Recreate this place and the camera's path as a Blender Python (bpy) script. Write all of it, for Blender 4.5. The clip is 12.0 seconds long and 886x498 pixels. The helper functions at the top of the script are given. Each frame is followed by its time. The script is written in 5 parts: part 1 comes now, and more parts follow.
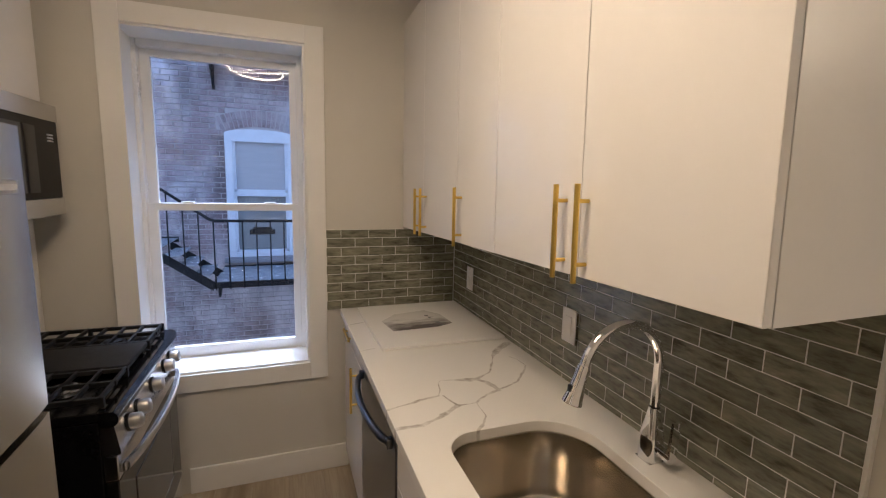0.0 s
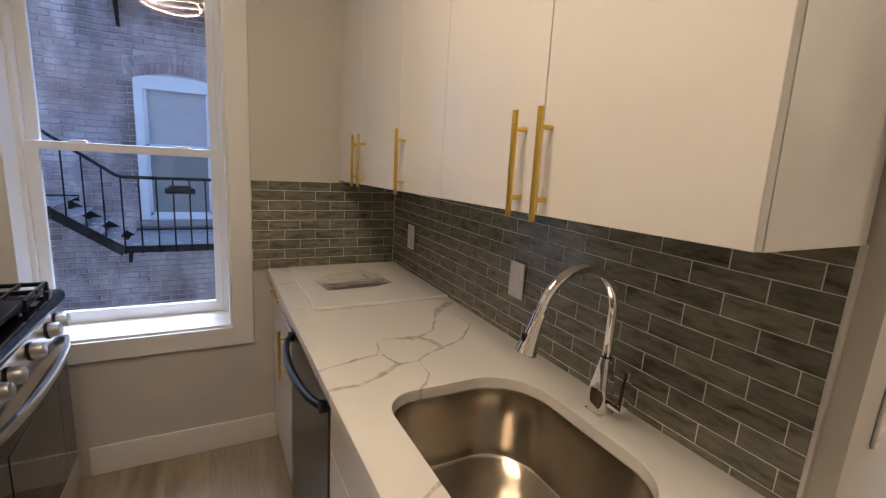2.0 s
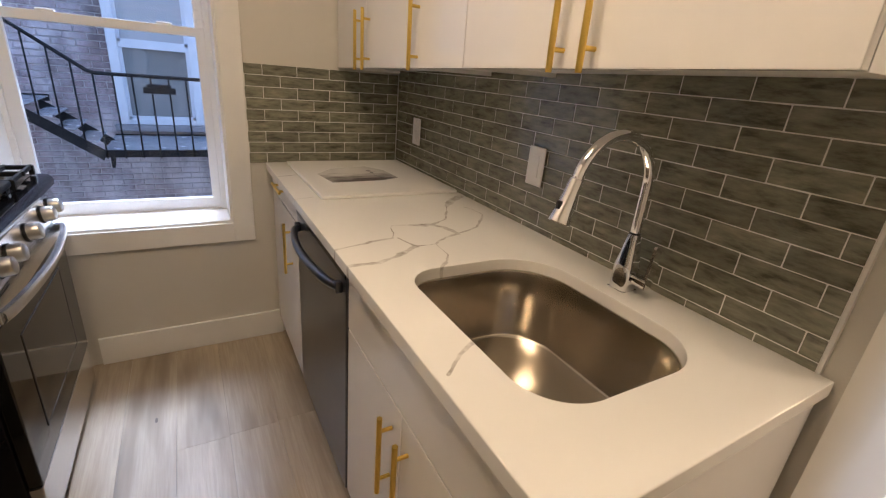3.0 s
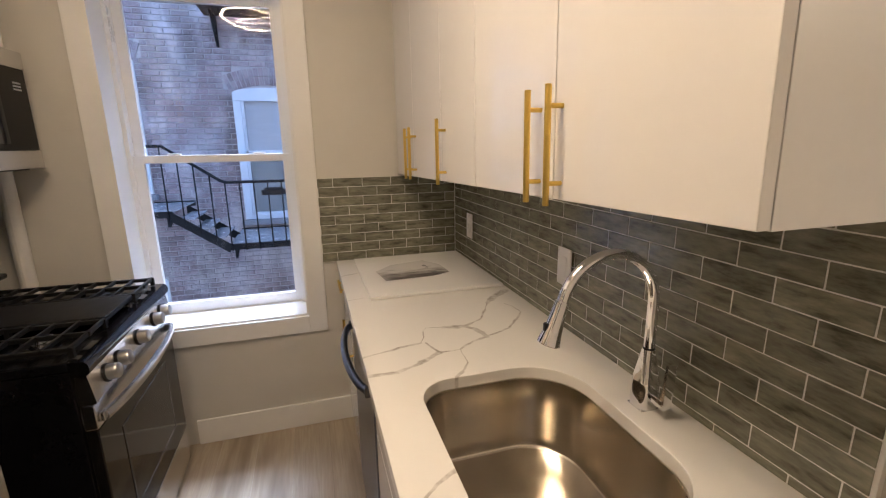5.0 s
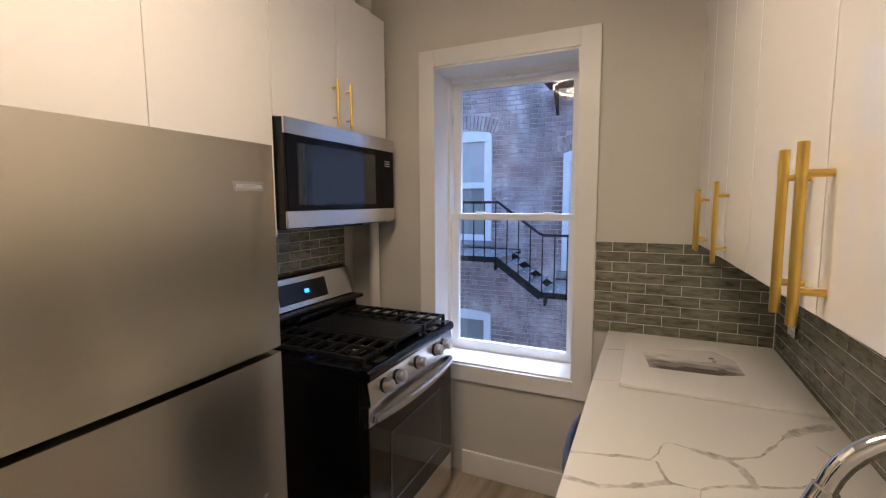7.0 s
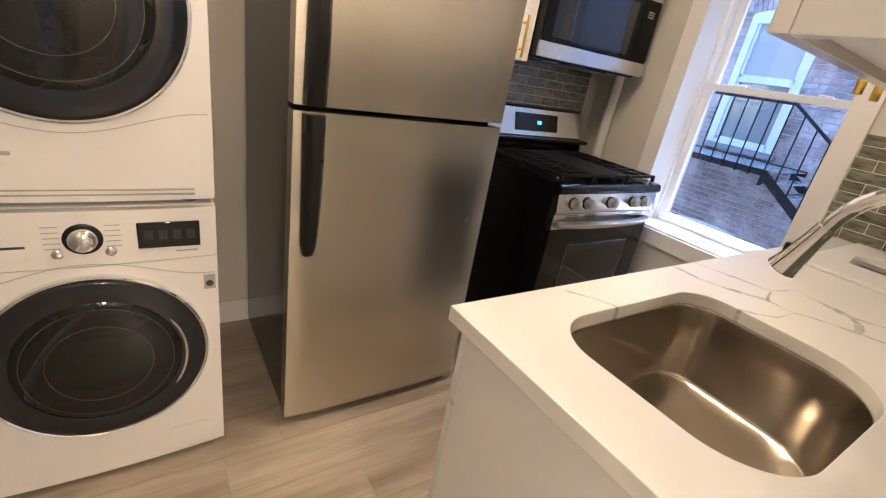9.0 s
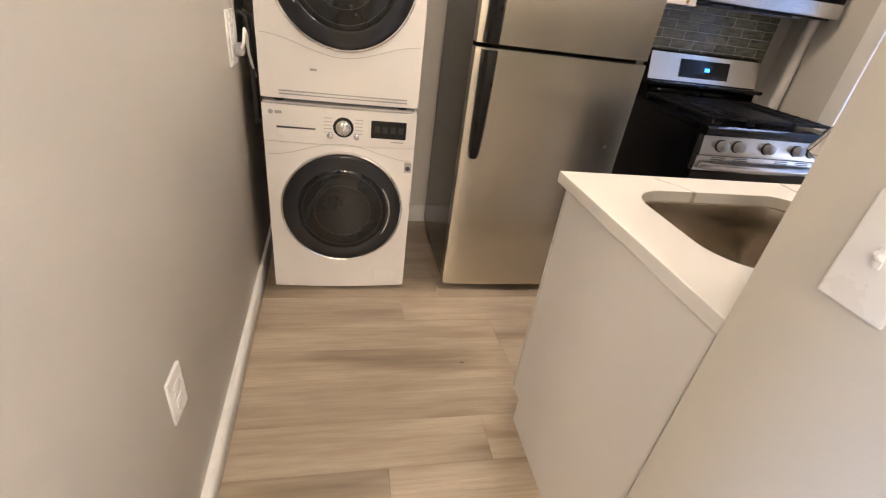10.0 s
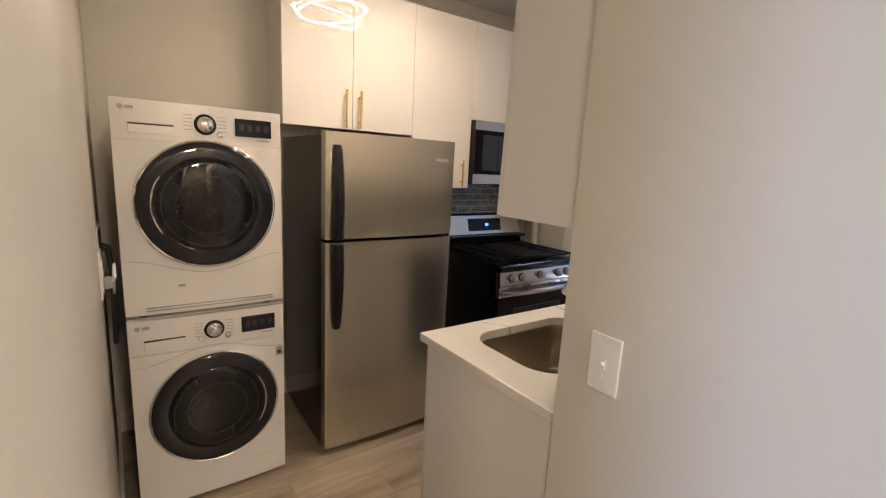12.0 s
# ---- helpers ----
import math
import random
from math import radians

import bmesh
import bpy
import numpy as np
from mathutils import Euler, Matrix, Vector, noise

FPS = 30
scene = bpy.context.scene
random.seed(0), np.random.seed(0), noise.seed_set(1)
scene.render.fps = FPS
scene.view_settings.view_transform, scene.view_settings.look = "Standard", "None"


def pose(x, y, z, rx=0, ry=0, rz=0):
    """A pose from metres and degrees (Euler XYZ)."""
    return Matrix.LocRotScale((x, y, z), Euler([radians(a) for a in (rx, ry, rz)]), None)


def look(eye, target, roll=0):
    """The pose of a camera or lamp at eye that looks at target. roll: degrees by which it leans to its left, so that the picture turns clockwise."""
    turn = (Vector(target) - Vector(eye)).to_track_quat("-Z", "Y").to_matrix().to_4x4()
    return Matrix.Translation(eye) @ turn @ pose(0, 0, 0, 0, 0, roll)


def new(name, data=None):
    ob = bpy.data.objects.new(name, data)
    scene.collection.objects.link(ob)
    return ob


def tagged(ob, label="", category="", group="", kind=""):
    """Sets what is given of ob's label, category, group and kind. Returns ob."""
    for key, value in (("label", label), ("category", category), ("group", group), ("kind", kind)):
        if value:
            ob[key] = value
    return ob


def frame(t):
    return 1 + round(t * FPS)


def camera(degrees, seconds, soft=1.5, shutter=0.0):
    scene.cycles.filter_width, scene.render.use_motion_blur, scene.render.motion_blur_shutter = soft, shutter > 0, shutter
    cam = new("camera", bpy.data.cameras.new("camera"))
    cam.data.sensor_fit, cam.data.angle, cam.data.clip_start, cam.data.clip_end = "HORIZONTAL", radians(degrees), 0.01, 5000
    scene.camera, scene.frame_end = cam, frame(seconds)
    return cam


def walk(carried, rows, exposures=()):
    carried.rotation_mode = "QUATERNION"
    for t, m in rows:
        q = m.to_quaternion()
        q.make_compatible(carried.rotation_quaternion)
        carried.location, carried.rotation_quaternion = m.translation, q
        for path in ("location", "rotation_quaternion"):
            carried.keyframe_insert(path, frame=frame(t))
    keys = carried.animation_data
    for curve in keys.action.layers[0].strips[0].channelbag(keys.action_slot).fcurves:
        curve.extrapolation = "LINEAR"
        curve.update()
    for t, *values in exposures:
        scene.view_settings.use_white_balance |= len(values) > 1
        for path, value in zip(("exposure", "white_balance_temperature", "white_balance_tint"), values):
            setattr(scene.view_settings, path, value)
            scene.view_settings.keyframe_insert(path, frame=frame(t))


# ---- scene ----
cam = camera(89.9, 12.0, 1.2)
PATH = [
    (0, (0.032, 0.144, 1.587), (0.708, 2.004, 1.297), 1.4),
    (0.5, (0.04, 0.148, 1.631), (0.77, 1.999, 1.424), 1.8),
    (1, (0.07, 0.17, 1.614), (0.951, 1.963, 1.484), 2.05),
    (1.5, (0.08, 0.211, 1.553), (1.005, 1.968, 1.313), 2.6),
    (2, (0.066, 0.257, 1.487), (0.994, 1.984, 1.091), 3.7),
    (2.5, (0.036, 0.291, 1.392), (0.967, 1.959, 0.802), 4.9),
    (2.7, (0.01, 0.315, 1.357), (0.958, 1.938, 0.674), 5.1),
    (4.3, (0.033, 0.212, 1.386), (0.868, 1.839, 0.578), 1.5),
    (4.5, (0.078, 0.199, 1.431), (0.845, 1.923, 0.768), 0.5),
    (5, (0.204, 0.204, 1.494), (0.758, 2.069, 1.035), -0.8),
    (5.5, (0.266, 0.292, 1.532), (0.566, 2.244, 1.214), -1.5),
    (6, (0.288, 0.334, 1.571), (-0.042, 2.292, 1.337), -2.7),
    (6.5, (0.396, 0.32, 1.575), (-0.335, 2.171, 1.383), -1.3),
    (6.7, (0.43, 0.311, 1.564), (-0.376, 2.131, 1.37), -1.2),
    (8.3, (0.593, 0.161, 1.374), (-0.433, 1.819, 0.925), 6.6),
    (8.5, (0.656, 0.129, 1.376), (-0.503, 1.651, 0.793), 8.4),
    (9, (0.882, 0.061, 1.328), (-0.619, 1.137, 0.559), 10.0),
    (9.5, (1.152, 0.021, 1.27), (-0.522, 0.522, 0.299), 11.2),
    (10, (1.411, -0.059, 1.306), (-0.274, 0.352, 0.31), 7.9),
    (10.5, (1.573, -0.107, 1.358), (-0.116, 0.428, 0.43), 5.3),
    (11, (1.657, -0.213, 1.387), (0.034, 0.596, 0.545), 5.2),
    (11.2, (1.647, -0.245, 1.401), (0.037, 0.659, 0.633), 5.7),
    (11.5, (1.643, -0.341, 1.446), (0.079, 0.727, 0.803), 4.9),
    (12, (1.644, -0.345, 1.534), (0.037, 0.788, 1.168), 3.0),
]
walk(cam, [(t, look(eye, target, roll)) for t, eye, target, roll in PATH], [(0, 2.02, 5500, 10), (1.5, 1.9, 5550, 10), (2.0, 1.9, 5600, 10), (2.5, 2.2, 5750, 10), (4.5, 2.33, 5750, 10), (5.5, 2.32, 5500, 10), (6.5, 2.07, 5450, 10), (8.5, 2.62, 5450, 10), (9.0, 2.78, 5400, 10), (9.5, 2.97, 5700, 10), (10.0, 2.92, 5200, 10), (10.5, 2.78, 5050, 10), (11.0, 2.5, 5050, 10), (11.5, 2.28, 5350, 10), (12, 2.1, 5500, 10)])

# ---- world, sun, lamps ----
world = bpy.data.worlds.new("sky")
scene.world = world
world.use_nodes = True
wn = world.node_tree
sky = wn.nodes.new("ShaderNodeTexSky")
sky.sky_type = "NISHITA"
sky.sun_disc = False
sky.sun_elevation = radians(60)
sky.sun_rotation = radians(7)
sky.dust_density = 1.0
sky.ozone_density = 1.5
wn.links.new(sky.outputs[0], wn.nodes["Background"].inputs[0])
wn.nodes["Background"].inputs[1].default_value = 0.15


def lamp(name, kind, power, colour, where, target, **more):
    data = bpy.data.lights.new(name, kind)
    data.energy, data.color = power, colour
    for key, value in more.items():
        if key == "angle":
            data.angle = value
        elif key == "size":
            data.shape, data.size = "DISK", value
        elif key == "rect":
            data.shape, data.size, data.size_y = "RECTANGLE", value[0], value[1]
        elif key == "soft":
            data.shadow_soft_size = value
    ob = new(name, data)
    ob.matrix_world = look(where, target)
    return ob


WARM = (1.0, 0.71, 0.44)
LAMP = (-0.10, 0.88, 2.55)
# Places of two unseen lamps, added as fill for the hall and kitchen end.
HALL_FILL = (4.60, 0.04, 2.64)
SIDE_FILL = (2.75, -1.15, 2.64)
lamp("sun", "SUN", 1.05, (0.72, 0.80, 1.0), (0.65, 5.2, 9.0), (0, 0, 0), angle=radians(16))
# Added fills: warm light on laundry machines, hall wall and cabinet ends.
lamp("hall_fill_light", "AREA", 16.0, WARM, (4.60, 0.04, 2.60), (3.4, 0.04, 0), size=0.30)
lamp("side_room_fill_light", "AREA", 5.5, WARM, (2.75, -1.15, 2.60), (2.0, -0.3, 0.6), size=0.32)
# Bluish daylight for the hall wall, from a window placed out of view.
lamp("unseen_window_daylight", "AREA", 10, (0.62, 0.76, 1.0), (2.90, -2.57, 1.55), (1.95, 0.5, 0.35), rect=(0.80, 1.2))

# ---- materials ----


class Net:
    """A node material under construction."""

    def __init__(self, name):
        self.m = bpy.data.materials.new(name)
        self.m.use_nodes = True
        self.t = self.m.node_tree
        self.p = self.t.nodes["Principled BSDF"]

    def link(self, a, b):
        self.t.links.new(a, b)

    def math(self, op, a, b=None, clamp=False):
        n = self.t.nodes.new("ShaderNodeMath")
        n.operation, n.use_clamp = op, clamp
        for i, v in enumerate((a, b)):
            if v is None:
                continue
            if isinstance(v, (int, float)):
                n.inputs[i].default_value = v
            else:
                self.link(v, n.inputs[i])
        return n.outputs[0]

    def vec(self, op, a, b=None):
        n = self.t.nodes.new("ShaderNodeVectorMath")
        n.operation = op
        for i, v in enumerate((a, b)):
            if v is None:
                continue
            if isinstance(v, (tuple, list)):
                n.inputs[i].default_value = v
            else:
                self.link(v, n.inputs[i])
        return n

    def position(self, stretch=(1, 1, 1), rnd=0.0):
        pos = self.t.nodes.new("ShaderNodeNewGeometry").outputs["Position"]
        out = self.vec("MULTIPLY", pos, stretch).outputs[0]
        if rnd:
            info = self.t.nodes.new("ShaderNodeObjectInfo")
            shift = self.vec("MULTIPLY", (0, 0, 0), (rnd, rnd * 0.7, rnd * 1.3))
            comb = self.t.nodes.new("ShaderNodeCombineXYZ")
            for i in range(3):
                self.link(info.outputs["Random"], comb.inputs[i])
            self.link(comb.outputs[0], shift.inputs[0])
            out = self.vec("ADD", out, shift.outputs[0]).outputs[0]
        return out

    def noise(self, pos, scale, detail=4.0, rough=0.55):
        n = self.t.nodes.new("ShaderNodeTexNoise")
        n.inputs["Scale"].default_value, n.inputs["Detail"].default_value, n.inputs["Roughness"].default_value = scale, detail, rough
        self.link(pos, n.inputs["Vector"])
        return n.outputs[0]

    def ramp(self, fac, stops):
        n = self.t.nodes.new("ShaderNodeValToRGB")
        while len(n.color_ramp.elements) < len(stops):
            n.color_ramp.elements.new(0.5)
        for e, (at, c) in zip(n.color_ramp.elements, stops):
            e.position, e.color = at, (*c, 1)
        self.link(fac, n.inputs[0])
        return n.outputs[0]

    def mix(self, fac, a, b, blend="MIX"):
        n = self.t.nodes.new("ShaderNodeMix")
        n.data_type, n.blend_type = "RGBA", blend
        for i, v in ((0, fac), (6, a), (7, b)):
            if isinstance(v, (int, float)):
                n.inputs[i].default_value = v
            elif isinstance(v, tuple):
                n.inputs[i].default_value = (*v, 1)
            else:
                self.link(v, n.inputs[i])
        return n.outputs[2]

    def bump(self, height, strength, distance=0.002):
        n = self.t.nodes.new("ShaderNodeBump")
        n.inputs["Strength"].default_value, n.inputs["Distance"].default_value = strength, distance
        self.link(height, n.inputs["Height"])
        self.link(n.outputs[0], self.p.inputs["Normal"])


def surf(name, c1, c2=None, scale=6.0, rough=0.5, metal=0.0, bump=0.0, bscale=80.0, stretch=(1, 1, 1), coat=0.0, rnd=0.0, value=0.0, rvar=0.1, spec=0.5):
    """A surface of two tones that vary at two scales, with fine relief and uneven gloss."""
    n = Net(name)
    pos = n.position(stretch, rnd)
    big, small = n.noise(pos, scale), n.noise(pos, bscale, 3.0)
    c2 = c2 or tuple(c * 0.9 for c in c1)
    both = n.math("ADD", n.math("MULTIPLY", big, 0.75), n.math("MULTIPLY", small, 0.25))
    col = n.ramp(both, [(0.3, c1), (0.7, c2)])
    if value:
        info = n.t.nodes.new("ShaderNodeObjectInfo")
        hsv = n.t.nodes.new("ShaderNodeHueSaturation")
        n.link(n.math("ADD", n.math("MULTIPLY", info.outputs["Random"], 2 * value), 1 - value), hsv.inputs["Value"])
        n.link(col, hsv.inputs["Color"])
        col = hsv.outputs[0]
    if metal == 1.0:
        n.p.inputs["Base Color"].default_value = (*c1, 1)
        n.p.inputs["Roughness"].default_value = rough
    else:
        n.link(col, n.p.inputs["Base Color"])
        n.link(n.math("ADD", n.math("MULTIPLY", n.math("SUBTRACT", both, 0.5), rvar * 2), rough, True), n.p.inputs["Roughness"])
    n.p.inputs["Metallic"].default_value = metal
    n.p.inputs["Coat Weight"].default_value = coat
    n.p.inputs["Specular IOR Level"].default_value = spec
    n.p.inputs["Coat Roughness"].default_value = 0.05
    if bump:
        n.bump(small, bump)
    return n.m


def glow(name, colour, strength):
    n = Net(name)
    n.p.inputs["Base Color"].default_value = (0.9, 0.9, 0.9, 1)
    n.p.inputs["Emission Color"].default_value = (*colour, 1)
    n.p.inputs["Emission Strength"].default_value = strength
    return n.m


def clear_glass(name, colour=(1, 1, 1), rough=0.0):
    n = Net(name)
    n.p.inputs["Base Color"].default_value = (*colour, 1)
    n.p.inputs["Transmission Weight"].default_value = 1.0
    n.p.inputs["Roughness"].default_value = rough
    n.p.inputs["IOR"].default_value = 1.45
    return n.m


WALL = surf("wall_paint", (0.60, 0.575, 0.515), (0.64, 0.615, 0.555), 1.6, 0.5, bump=0.12, bscale=260)
CEIL = surf("ceiling_paint", (0.72, 0.70, 0.66), (0.76, 0.74, 0.70), 1.2, 0.7, bump=0.1, bscale=200)
TRIM = surf("white_trim_paint", (0.80, 0.79, 0.76), (0.84, 0.83, 0.80), 5, 0.33, bump=0.06, bscale=120)
VINYL = surf("window_vinyl", (0.82, 0.83, 0.84), (0.86, 0.87, 0.88), 4, 0.3)
LACQUER = surf("white_gloss_lacquer", (0.80, 0.775, 0.735), (0.83, 0.805, 0.765), 1.5, 0.015, bump=0.008, bscale=30, rvar=0.01)
CARCASS = surf("white_melamine", (0.76, 0.745, 0.72), (0.80, 0.785, 0.76), 3, 0.35)
GOLD = surf("brushed_brass", (0.74, 0.52, 0.125), (0.70, 0.49, 0.12), 6, 0.34, 1.0, bscale=20, rvar=0.03)
STEEL = surf("brushed_steel", (0.57, 0.535, 0.455), (0.57, 0.545, 0.48), 3.0, 0.27, 1.0, bscale=9, rvar=0.05)
STEELH = surf("brushed_steel_trim", (0.66, 0.65, 0.64), (0.72, 0.71, 0.70), 6, 0.24, 1.0, bscale=15, rvar=0.05)
STEEL.node_tree.nodes["Principled BSDF"].inputs["Anisotropic"].default_value = 0.6
STEEL.node_tree.nodes["Principled BSDF"].inputs["Anisotropic Rotation"].default_value = 0.25
_tangent = STEEL.node_tree.nodes.new("ShaderNodeTangent")
_tangent.direction_type, _tangent.axis = "RADIAL", "Z"
STEEL.node_tree.links.new(_tangent.outputs[0], STEEL.node_tree.nodes["Principled BSDF"].inputs["Tangent"])
SLATE = surf("dark_brushed_steel", (0.15, 0.155, 0.17), (0.18, 0.185, 0.20), 3, 0.3, 1.0, bscale=9, rvar=0.05)
SINK = surf("sink_steel", (0.64, 0.59, 0.51), (0.66, 0.61, 0.53), 6, 0.2, 1.0, bscale=14, rvar=0.06)
CHROME = surf("chrome", (0.82, 0.82, 0.83), (0.78, 0.78, 0.79), 10, 0.05, 1.0, rvar=0.02)
BLACK = surf("black_enamel", (0.003, 0.003, 0.0035), (0.006, 0.006, 0.007), 8, 0.2, spec=0.15)
GLOSSBLACK = surf("gloss_black_enamel", (0.003, 0.003, 0.0035), (0.005, 0.005, 0.006), 8, 0.07, spec=0.45, rvar=0.02)
KNOBM = surf("satin_steel_knob", (0.50, 0.49, 0.47), (0.56, 0.55, 0.53), 6, 0.36, 1.0)
IRON = surf("cast_iron", (0.005, 0.005, 0.005), (0.010, 0.0097, 0.0093), 30, 0.5, bump=0.4, bscale=300, spec=0.22)
BLACKP = surf("black_plastic", (0.007, 0.007, 0.007), (0.011, 0.011, 0.011), 20, 0.3, bump=0.05, bscale=300, spec=0.3)
DARKSIDE = surf("charcoal_painted_steel", (0.008, 0.0078, 0.0076), (0.013, 0.0127, 0.0124), 20, 0.16, bump=0.05, bscale=500, spec=0.3, rvar=0.05)
DGLASS = surf("smoked_glass", (0.010, 0.011, 0.013), (0.014, 0.015, 0.018), 3, 0.04, rvar=0.01, spec=0.28)
PORTHOLE = surf("porthole_glass", (0.006, 0.0065, 0.007), (0.014, 0.0145, 0.015), 9, 0.03, rvar=0.01, spec=0.4)
RIMM = surf("grey_inner_rim", (0.05, 0.051, 0.054), (0.075, 0.076, 0.08), 9, 0.2)
OVENGLASS = surf("oven_glass", (0.007, 0.0065, 0.006), (0.011, 0.0105, 0.010), 5, 0.07, rvar=0.02, spec=0.4)
RINGM = surf("grey_door_ring", (0.014, 0.015, 0.018), (0.022, 0.023, 0.027), 4, 0.05, rvar=0.01, spec=0.42)
ENAMEL = surf("white_appliance_enamel", (0.80, 0.785, 0.765), (0.83, 0.815, 0.795), 3, 0.2, coat=0.3, rvar=0.04)
PLATE = surf("white_switch_plastic", (0.82, 0.815, 0.80), (0.85, 0.845, 0.83), 12, 0.28)
GREYINK = surf("grey_print", (0.34, 0.34, 0.35), (0.40, 0.40, 0.41), 30, 0.4)
DARKINK = surf("dark_print", (0.03, 0.03, 0.035), (0.05, 0.05, 0.055), 30, 0.3)
GROUT = surf("pale_grout", (0.70, 0.69, 0.64), (0.80, 0.785, 0.735), 40, 0.8, bump=0.3, bscale=300)
PIPEP = surf("painted_pipe", (0.62, 0.60, 0.55), (0.70, 0.68, 0.63), 10, 0.45, bump=0.25, bscale=60)
# Also colours the stand-in shade of the drawer slot and valve box.
DARKGAP = surf("dark_gap", (0.03, 0.03, 0.03), (0.04, 0.04, 0.04), 20, 0.7)
BLUE = glow("blue_display", (0.02, 0.20, 1.0), 1.4)
DIFF = glow("lamp_diffuser", WARM, 29.0)
# Glow of the added hall and side-room lamps.
FILLDIFF = glow("fill_lamp_diffuser", WARM, 2.5)
GLASS = clear_glass("window_glass")
FIRE = surf("black_iron_paint", (0.007, 0.0072, 0.008), (0.014, 0.0142, 0.016), 14, 0.6, spec=0.25, bump=0.3, bscale=90)
TREAD = surf("wet_steel_tread", (0.36, 0.38, 0.42), (0.55, 0.57, 0.60), 10, 0.25, 0.4, bump=0.3, bscale=60)
XWHITE = surf("weathered_white_frame", (0.60, 0.63, 0.68), (0.70, 0.73, 0.78), 6, 0.4, bump=0.2, bscale=60)
BLIND = surf("pale_blind", (0.36, 0.37, 0.39), (0.42, 0.43, 0.45), 3, 0.6, stretch=(1, 1, 12))
XPANE = surf("grey_pane", (0.17, 0.185, 0.19), (0.24, 0.255, 0.26), 2, 0.06, coat=0.6, rvar=0.02)
CONCRETE = surf("alley_concrete", (0.24, 0.24, 0.24), (0.32, 0.32, 0.31), 3, 0.8, bump=0.4, bscale=40)
STONE = surf("sill_stone", (0.20, 0.20, 0.22), (0.30, 0.30, 0.32), 8, 0.7, bump=0.4, bscale=60)


def make_tile():
    n = Net("glazed_grey_tile")
    pos = n.position((1, 1, 1), 9.0)
    streak = n.noise(n.vec("MULTIPLY", pos, (14, 14, 60)).outputs[0], 1.0, 5.0, 0.65)
    cloud = n.noise(pos, 7.0, 3.0)
    col = n.ramp(streak, [(0.32, (0.048, 0.048, 0.034)), (0.46, (0.170, 0.168, 0.120)), (0.72, (0.330, 0.322, 0.240))])
    col = n.mix(n.math("MULTIPLY", cloud, 0.45), col, (0.185, 0.182, 0.130))
    info = n.t.nodes.new("ShaderNodeObjectInfo")
    hsv = n.t.nodes.new("ShaderNodeHueSaturation")
    n.link(n.math("ADD", n.math("MULTIPLY", info.outputs["Random"], 0.30), 0.85), hsv.inputs["Value"])
    n.link(col, hsv.inputs["Color"])
    n.link(hsv.outputs[0], n.p.inputs["Base Color"])
    n.link(n.math("ADD", n.math("MULTIPLY", streak, 0.12), 0.05), n.p.inputs["Roughness"])
    wave = n.noise(n.vec("MULTIPLY", pos, (18, 18, 40)).outputs[0], 1.0, 2.0)
    n.bump(wave, 0.6, 0.006)
    return n.m


def make_plank():
    n = Net("oak_vinyl_plank")
    pos = n.position((1, 1, 1), 13.0)
    band = n.noise(n.vec("MULTIPLY", pos, (9.0, 1.1, 1)).outputs[0], 1.0, 3.0, 0.5)
    grain = n.noise(n.vec("MULTIPLY", pos, (95, 4.5, 1)).outputs[0], 1.0, 5.0, 0.65)
    col = n.ramp(band, [(0.30, (0.20, 0.160, 0.112)), (0.45, (0.395, 0.328, 0.238)), (0.70, (0.50, 0.428, 0.325))])
    col = n.mix(n.math("MULTIPLY", n.math("SUBTRACT", 0.62, grain, True), 1.6, True), col, (0.25, 0.195, 0.14))
    knot = n.t.nodes.new("ShaderNodeTexVoronoi")
    knot.inputs["Scale"].default_value = 1.0
    n.link(n.vec("MULTIPLY", pos, (5.0, 1.6, 1)).outputs[0], knot.inputs["Vector"])
    col = n.mix(n.math("LESS_THAN", knot.outputs["Distance"], 0.028), col, (0.09, 0.068, 0.05))
    info = n.t.nodes.new("ShaderNodeObjectInfo")
    hsv = n.t.nodes.new("ShaderNodeHueSaturation")
    n.link(n.math("ADD", n.math("MULTIPLY", info.outputs["Random"], 0.20), 0.90), hsv.inputs["Value"])
    n.link(col, hsv.inputs["Color"])
    n.link(hsv.outputs[0], n.p.inputs["Base Color"])
    n.link(n.math("ADD", n.math("MULTIPLY", grain, 0.16), 0.27), n.p.inputs["Roughness"])
    n.bump(grain, 0.12, 0.001)
    return n.m


